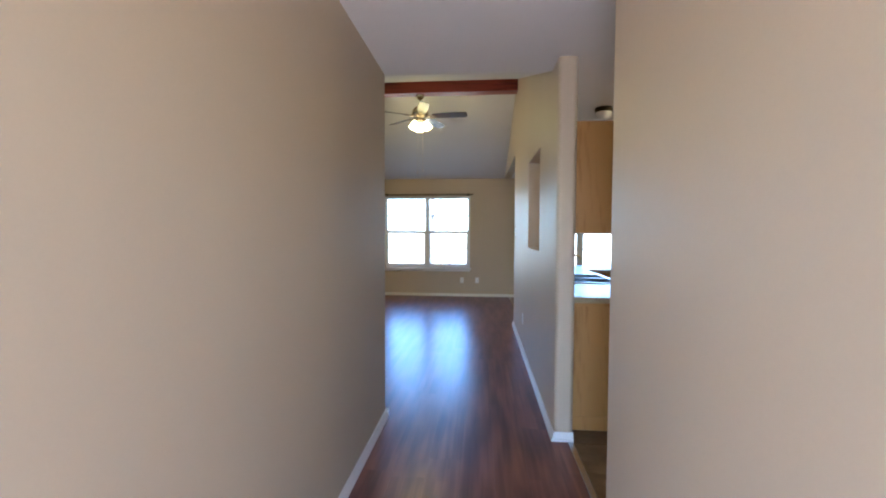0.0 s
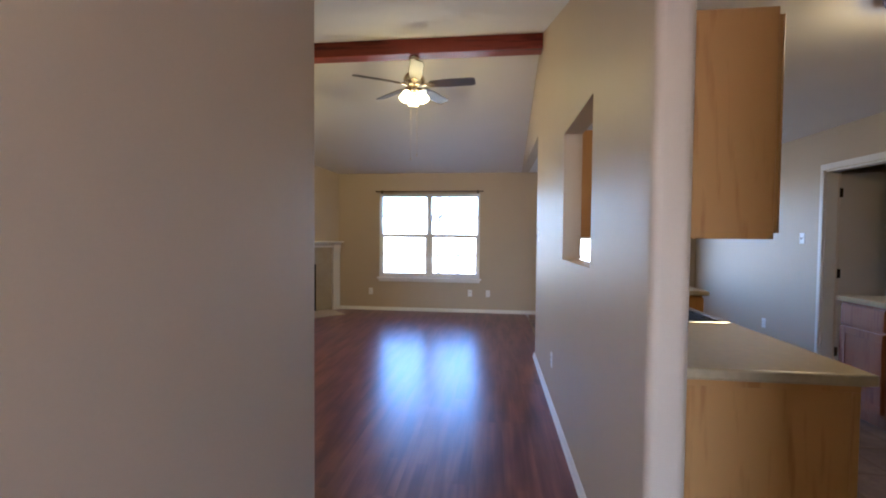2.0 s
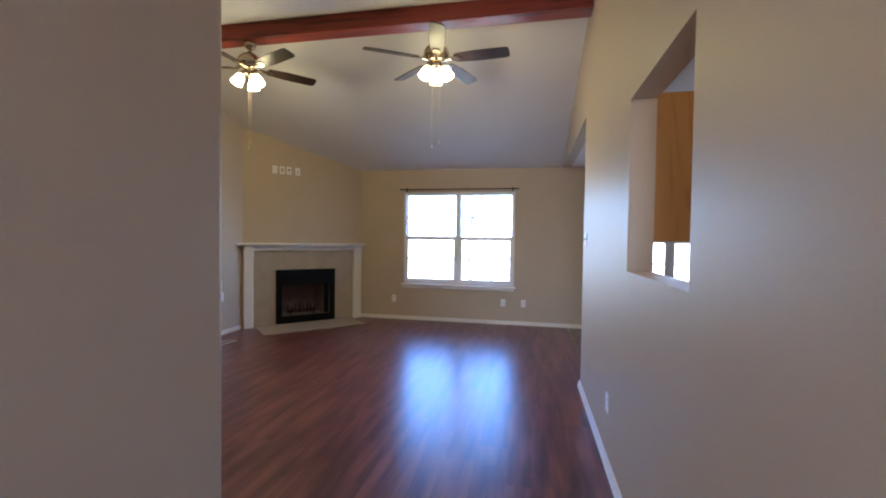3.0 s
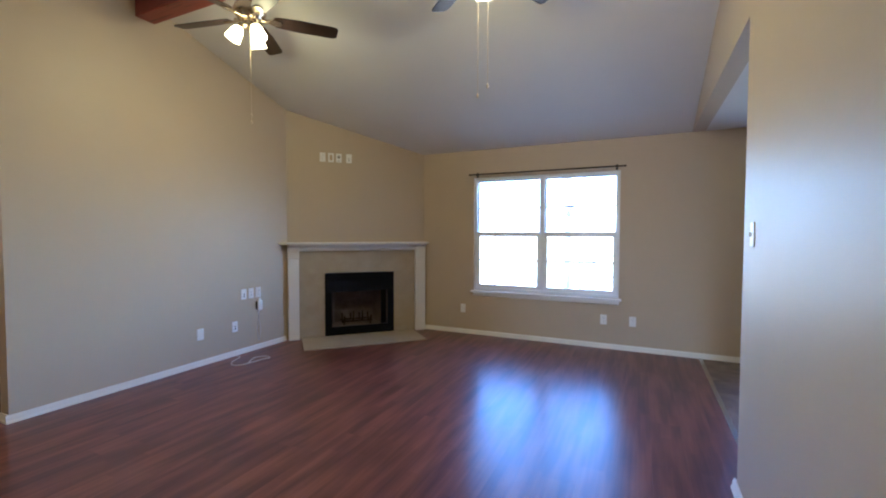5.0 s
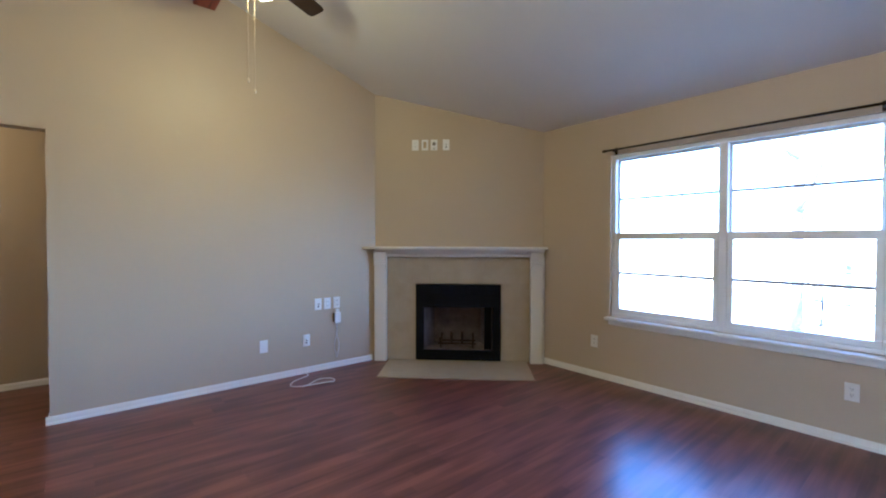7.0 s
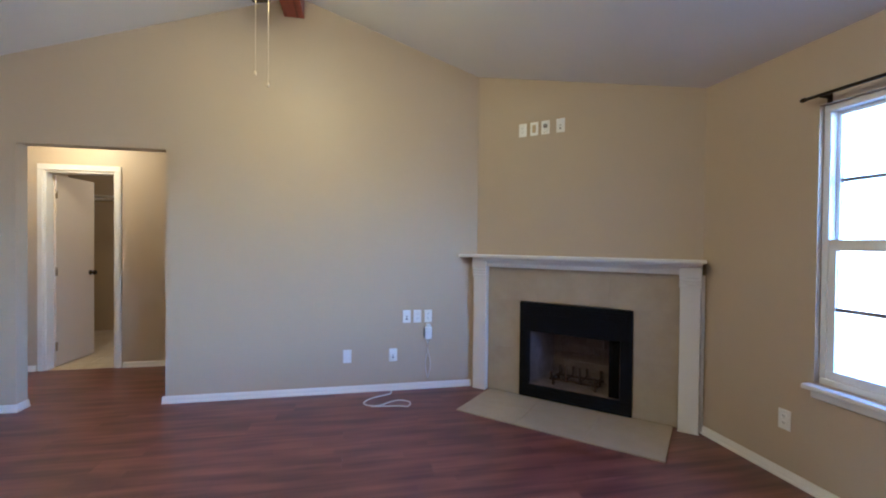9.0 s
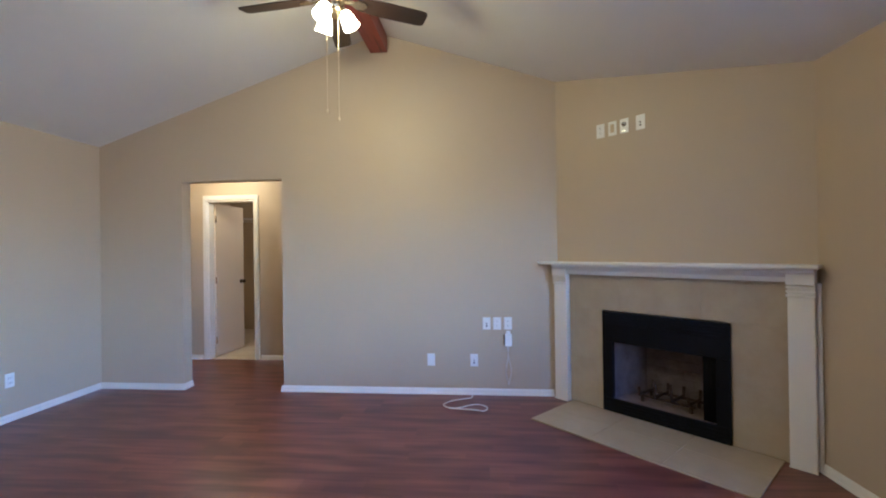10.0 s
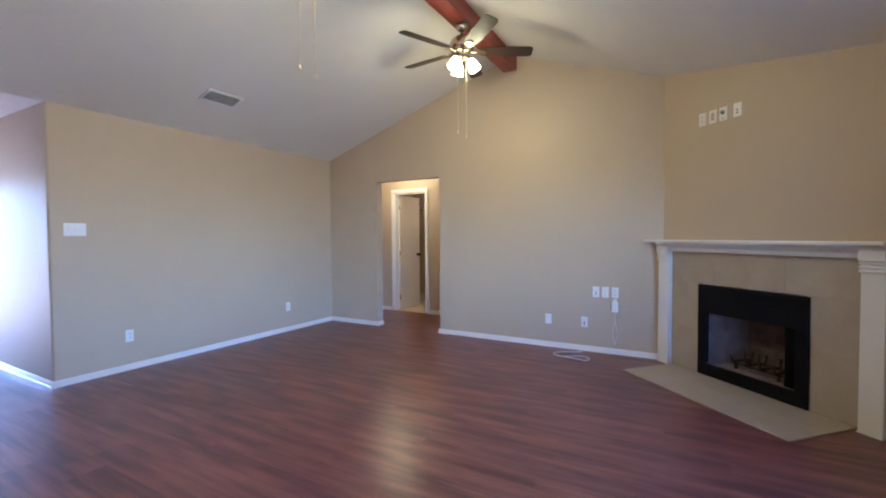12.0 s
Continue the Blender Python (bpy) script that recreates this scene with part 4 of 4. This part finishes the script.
# worktops; the sink is let into the first
top = thing("countertop", pose(0.9, 3.155, 0.88), "beige laminate countertop with a rounded edge", "countertop")
X0, X1 = PART_E + 0.002 - 0.9, 1.205 - 0.9
S0, S1, SX0, SX1 = 3.97 - 3.155, 4.70 - 3.155, 0.70 - 0.9, 1.15 - 0.9
part("near_slab", boxed(X0, X1, 0.0, S0, 0.0, 0.04, 0.008, 2), COUNTER, top)
part("far_slab", boxed(X0, X1, S1, 2.19, 0.0, 0.04, 0.008, 2), COUNTER, top)
part("rear_strip", boxed(X0, SX0, S0 - 0.009, S1 + 0.009, 0.001, 0.0397), COUNTER, top)
part("front_strip", boxed(SX1, X1, S0 - 0.009, S1 + 0.009, 0.001, 0.0397, 0.008, 2), COUNTER, top)
part("backsplash", boxed(X0, X0 + 0.02, 0.0, 2.19, 0.041, 0.14, 0.004), COUNTER, top)
pen = thing("countertop", pose(1.16, 5.66, 0.88), "beige laminate top of the kitchen peninsula", "countertop")
part("slab", boxed(-0.565, 0.575, -0.312, 0.312, 0.0, 0.04, 0.01, 2), COUNTER, pen)

sink = thing("kitchen_sink", pose(0.925, 4.335, 0.92), "stainless steel double bowl kitchen sink", "sink")
bm = bmesh.new()
box(bm, -0.245, 0.245, -0.385, -0.36, 0.0005, 0.008, 0.003)
box(bm, -0.245, 0.245, 0.36, 0.385, 0.0005, 0.008, 0.003)
box(bm, -0.245, -0.17, -0.36, 0.36, 0.0005, 0.008, 0.003)
box(bm, 0.215, 0.245, -0.36, 0.36, 0.0005, 0.008, 0.003)
box(bm, -0.17, 0.215, -0.015, 0.015, 0.0005, 0.008, 0.003)
part("rim", bm, STEEL, sink)
for a, b in ((-0.36, -0.015), (0.015, 0.36)):
    bm = bmesh.new()
    box(bm, -0.17, 0.215, a, b, -0.18, -0.176)
    box(bm, -0.174, -0.17, a, b, -0.18, 0.004)
    box(bm, 0.215, 0.219, a, b, -0.18, 0.004)
    box(bm, -0.17, 0.215, a - 0.002, a + 0.002, -0.176, 0.003)
    box(bm, -0.17, 0.215, b - 0.002, b + 0.002, -0.176, 0.003)
    bowl = part("bowl", bm, STEEL, sink)
    part("drain", lathe(bmesh.new(), [(0, 0.004), (0.03, 0.004), (0.042, 0.002), (0.042, 0.0), (0, 0.0)], 18, (0.02, (a + b) / 2, -0.176)), NICKEL, bowl)
tap = thing("faucet", pose(0.725, 4.335, 0.928), "brass-toned kitchen faucet behind the sink", "faucet")
part("base", lathe(bmesh.new(), [(0, 0), (0.03, 0), (0.026, 0.02), (0.016, 0.035), (0.014, 0.1), (0, 0.1)], 18), CHAIN, tap)
part("spout", tube(bmesh.new(), [(0, 0, 0.09), (0.01, 0, 0.16), (0.05, 0, 0.21), (0.11, 0, 0.22), (0.17, 0, 0.2), (0.185, 0, 0.17)], 0.011, 10), CHAIN, tap)
part("lever", tube(bmesh.new(), [(0, 0.01, 0.1), (0.0, 0.04, 0.13), (0.02, 0.09, 0.15)], 0.007, 8), CHAIN, tap)

# east run
# east run; its base cabinets have dim light put into their colour
y = 5.30
for w, lay, lab in ((0.40, BASE, OAKD), (0.46, DRAWERS, "oak base cabinet toned for low light, four drawers"), (0.60, BASE, OAKD), (0.60, BASE, OAKD)):
    cabinet("base_cabinet", 2.68, KIT_E - 0.003, y - w + 0.002, y - 0.002, 0.0, 0.879, -1, lay, lab, GE, OAK_DIM)
    y -= w
y = 5.30
for w in (0.40, 0.61, 0.61):
    cabinet("wall_cabinet", 3.0, KIT_E - 0.003, y - w + 0.002, y - 0.002, 1.36, 2.10, -1, [("door", 0.0, 1.0, 0.02, 0.72)], OAKU, GE)
    y -= w
top2 = thing("countertop", pose(2.99, 4.27, 0.88), "grey-beige laminate countertop along the east wall", "countertop")
part("slab", boxed(-0.345, 0.327, -1.04, 1.045, 0.0, 0.04, 0.008, 2), COUNTER, top2)
part("backsplash", boxed(0.305, 0.327, -1.04, 1.04, 0.041, 0.14, 0.004), COUNTER, top2)


def flush_light(x, y, r, glass, label):
    root = thing("ceiling_light", pose(x, y, CEIL), label, "ceiling light")
    part("pan", lathe(bmesh.new(), [(0, 0), (r, 0), (r * 1.02, -0.015), (r * 0.98, -0.035), (r * 0.93, -0.04), (0, -0.04)], 32), BRONZE, root)
    g_ = part("glass_bowl", lathe(bmesh.new(), [(r * 0.92, -0.034), (r * 0.9, -0.05), (r * 0.75, -0.078), (r * 0.45, -0.098), (0, -0.105)], 32), glass, root, "lit opal glass bowl")
    g_.visible_shadow = False
    return root


flush_light(1.87, 3.77, 0.165, KITCHEN_GLASS, "round bronze ceiling light with a lit glass bowl")
point_lamp("kitchen_lamp", 1.87, 3.77, CEIL - 0.062, KITCHEN_LAMP, 0.05, AMBER)
flush_light(1.05, 4.19, 0.075, PLASTIC, "small unlit bronze ceiling light over the sink")
det = thing("ceiling_bracket", pose(2.84, 6.42, CEIL), "small grey ceiling bracket with a white tip", "bracket")
part("arm", boxed(-0.04, 0.07, -0.015, 0.015, -0.018, 0.0, 0.005), VENT_PAINT, det)
part("tip", lathe(bmesh.new(), [(0, -0.0), (0.022, -0.0), (0.024, -0.03), (0.012, -0.045), (0, -0.045)], 14, (-0.08, 0, 0)), PLASTIC, det)
flush_light(-4.72, 4.0, 0.15, KITCHEN_GLASS, "round bronze hall ceiling light with a lit glass bowl")
point_lamp("hall_lamp", -4.72, 4.0, CEIL - 0.11, HALL_LAMP, 0.05, AMBER)

flush_light(-6.25, 4.5, 0.13, KITCHEN_GLASS, "round bronze closet ceiling light with a lit bowl")
point_lamp("closet_lamp", -6.25, 4.5, CEIL - 0.075, CLOSET_LAMP, 0.05, AMBER)

# ---------------------------------------------------------------- outdoors
structure("ground", boxed(-400, 400, -400, 400, -0.35, -0.18), GRASS, "pale lawn around the house", "ground")
# out of view; added as a warm reflector that throws sunlight into the entry
structure("porch", boxed(-6.0, 6.0, -26.0, ENTRY_END - 0.14, -0.175, -0.03), BOUNCE_TAN, "unseen pale tan slab added to bounce sun indoors", "pavement")
bm = bmesh.new()
trunk = [(0.0, 0.0, -0.2), (0.01, 0.0, 0.8), (0.0, 0.02, 1.8), (0.03, 0.0, 3.0), (0.1, 0.05, 4.2), (0.15, 0.0, 5.6)]
tree = thing("tree", pose(-1.68, 14.5, 0), "slender bare tree beyond the back window", "tree")
part("trunk", tube(bm, trunk, [0.11, 0.09, 0.08, 0.065, 0.045, 0.03], 10), BARK, tree)
rng = random.Random(7)
for k in range(9):
    z = 1.4 + 0.42 * k
    a = rng.uniform(0, 6.28)
    d = Vector((math.cos(a), math.sin(a), 0.7))
    pts_ = [Vector((0.03, 0, z)) + d * (0.3 * i) + Vector((rng.uniform(-0.05, 0.05), rng.uniform(-0.05, 0.05), 0.02 * i * i)) for i in range(6)]
    part("limb", tube(bmesh.new(), pts_, [0.045, 0.036, 0.028, 0.02, 0.014, 0.008], 6), BARK, tree)
fence = thing("fence", pose(-1.75, 15.2, -0.18), "short weathered rail fence beside the tree", "fence")
for k in range(4):
    part("post", boxed(0.62 * k - 0.035, 0.62 * k + 0.035, -0.035, 0.035, 0, 1.1, 0.01), FENCE_WOOD, fence)
for zz in (0.43, 0.96):
    part("rail", boxed(-0.05, 1.93, -0.06, -0.036, zz, zz + 0.045, 0.006), FENCE_WOOD, fence)
pole = thing("yard_pole", pose(-3.75, 15.2, -0.18), "thin dark metal pole standing in the yard", "pole")
part("shaft", lathe(bmesh.new(), [(0, 0), (0.026, 0), (0.024, 3.2), (0, 3.2)], 10), FENCE_WOOD, pole)
part("cap", lathe(bmesh.new(), [(0, 3.24), (0.02, 3.23), (0.032, 3.2), (0.026, 3.19)], 10), FENCE_WOOD, pole)
line = thing("string_line", pose(0, 15.2, 0), "thin dark line with small clips strung across the yard", "clothesline")
sag = [(-3.73 + 0.5 * k, 0.0, 1.95 - 0.05 * math.sin(math.pi * k / 9)) for k in range(10)]
part("wire", tube(bmesh.new(), sag, 0.011, 6), FENCE_WOOD, line)
for k in (3, 4, 6, 7):
    x, _, z = sag[k]
    part("clip", boxed(x - 0.02, x + 0.02, -0.012, 0.012, z - 0.07, z + 0.02, 0.004), FENCE_WOOD, line)
sapling = thing("sapling", pose(-1.43, 14.9, -0.18), "thin bent bare sapling beside the fence", "tree")
part("trunk", tube(bmesh.new(), [(0, 0, 0), (0.03, 0, 0.5), (-0.02, 0, 0.9), (0.03, 0, 1.3), (0.0, 0, 1.75)], [0.035, 0.032, 0.026, 0.02, 0.01], 8), BARK, sapling)
for a, z in ((-0.28, 0.62), (0.22, 0.8), (-0.18, 1.15)):
    part("limb", tube(bmesh.new(), [(0.01, 0, z), (a * 0.6, 0.02, z + 0.16), (a, 0.03, z + 0.36)], [0.022, 0.015, 0.007], 6), BARK, sapling)


# ---------------------------------------------------------------- floors, piece by piece
def boards():
    fl = structure("floor", boxed(HALL_W, PART_E, ENTRY_END, NORTH, -0.06, -0.006), SUBFLOOR, "glossy red-brown laminate plank floor", "floor")
    rng = random.Random(11)
    w, full = 0.19, 1.215
    cache = {}
    n = math.ceil((PART_E - HALL_W) / w)
    for c in range(n):
        xa, xb = HALL_W + c * w, min(HALL_W + (c + 1) * w, PART_E)
        if xb <= WEST + 0.1:
            lo, hi = 2.62, 7.08
        elif xb <= ENTRY_W + 0.02:
            lo, hi = SOUTH - 0.02, NORTH
        else:
            lo, hi = ENTRY_END, NORTH
        y = lo - rng.uniform(0.15, 1.1)
        while y < hi:
            a, b = max(y, lo), min(y + full, hi)
            y += full
            if b - a < 0.02:
                continue
            key = (round(xb - xa, 3), round(b - a, 3))
            if key not in cache:
                g_ = 0.0001
                bm = boxed(-(xb - xa) / 2 + g_, (xb - xa) / 2 - g_, -(b - a) / 2 + g_, (b - a) / 2 - g_, -0.006, 0.0)
                cache[key] = mesh_of("plank", bm, LAMINATE)
            ob = new("plank", cache[key])
            ob.parent = fl
            ob.location = ((xa + xb) / 2, (a + b) / 2, 0.0)


def tiles(name, x0, x1, y0, y1, size, material, label):
    fl = structure(name, boxed(x0, x1, y0, y1, -0.06, -0.006), GROUT, label, "floor")
    me = mesh_of("tile", boxed(-size / 2 + 0.002, size / 2 - 0.002, -size / 2 + 0.002, size / 2 - 0.002, -0.008, -0.003, 0.0012), material)
    nx, ny = int((x1 - x0) / size + 0.999), int((y1 - y0) / size + 0.999)
    for i in range(nx):
        for j in range(ny):
            ob = new("tile", me)
            ob.parent = fl
            ob.location = (x0 + (i + 0.5) * size, y0 + (j + 0.5) * size, 0.0)


boards()
tiles("floor_kitchen", PART_E + 0.001, KIT_E, ENTRY_END, NORTH, 0.34, KITCHEN_TILE, "mottled brown ceramic tile kitchen floor")
tiles("floor_closet", -7.4, HALL_W - 0.001, 2.62, 5.2, 0.32, BEIGE_TILE, "pale beige tile floor of the closet")
strip = thing("threshold_strip", pose(PART_E, 7.83, 0), "thin shiny metal strip between wood and tile", "threshold")
part("bar", boxed(-0.018, 0.018, -1.33, 1.33, -0.002, 0.005, 0.002), STEEL, strip)
strip2 = thing("threshold_strip", pose(PART_E - 0.02, 2.42, 0), "thin shiny metal strip at the kitchen doorway", "threshold")
part("bar", boxed(-0.018, 0.018, -0.57, 0.57, -0.002, 0.005, 0.002), STEEL, strip2)
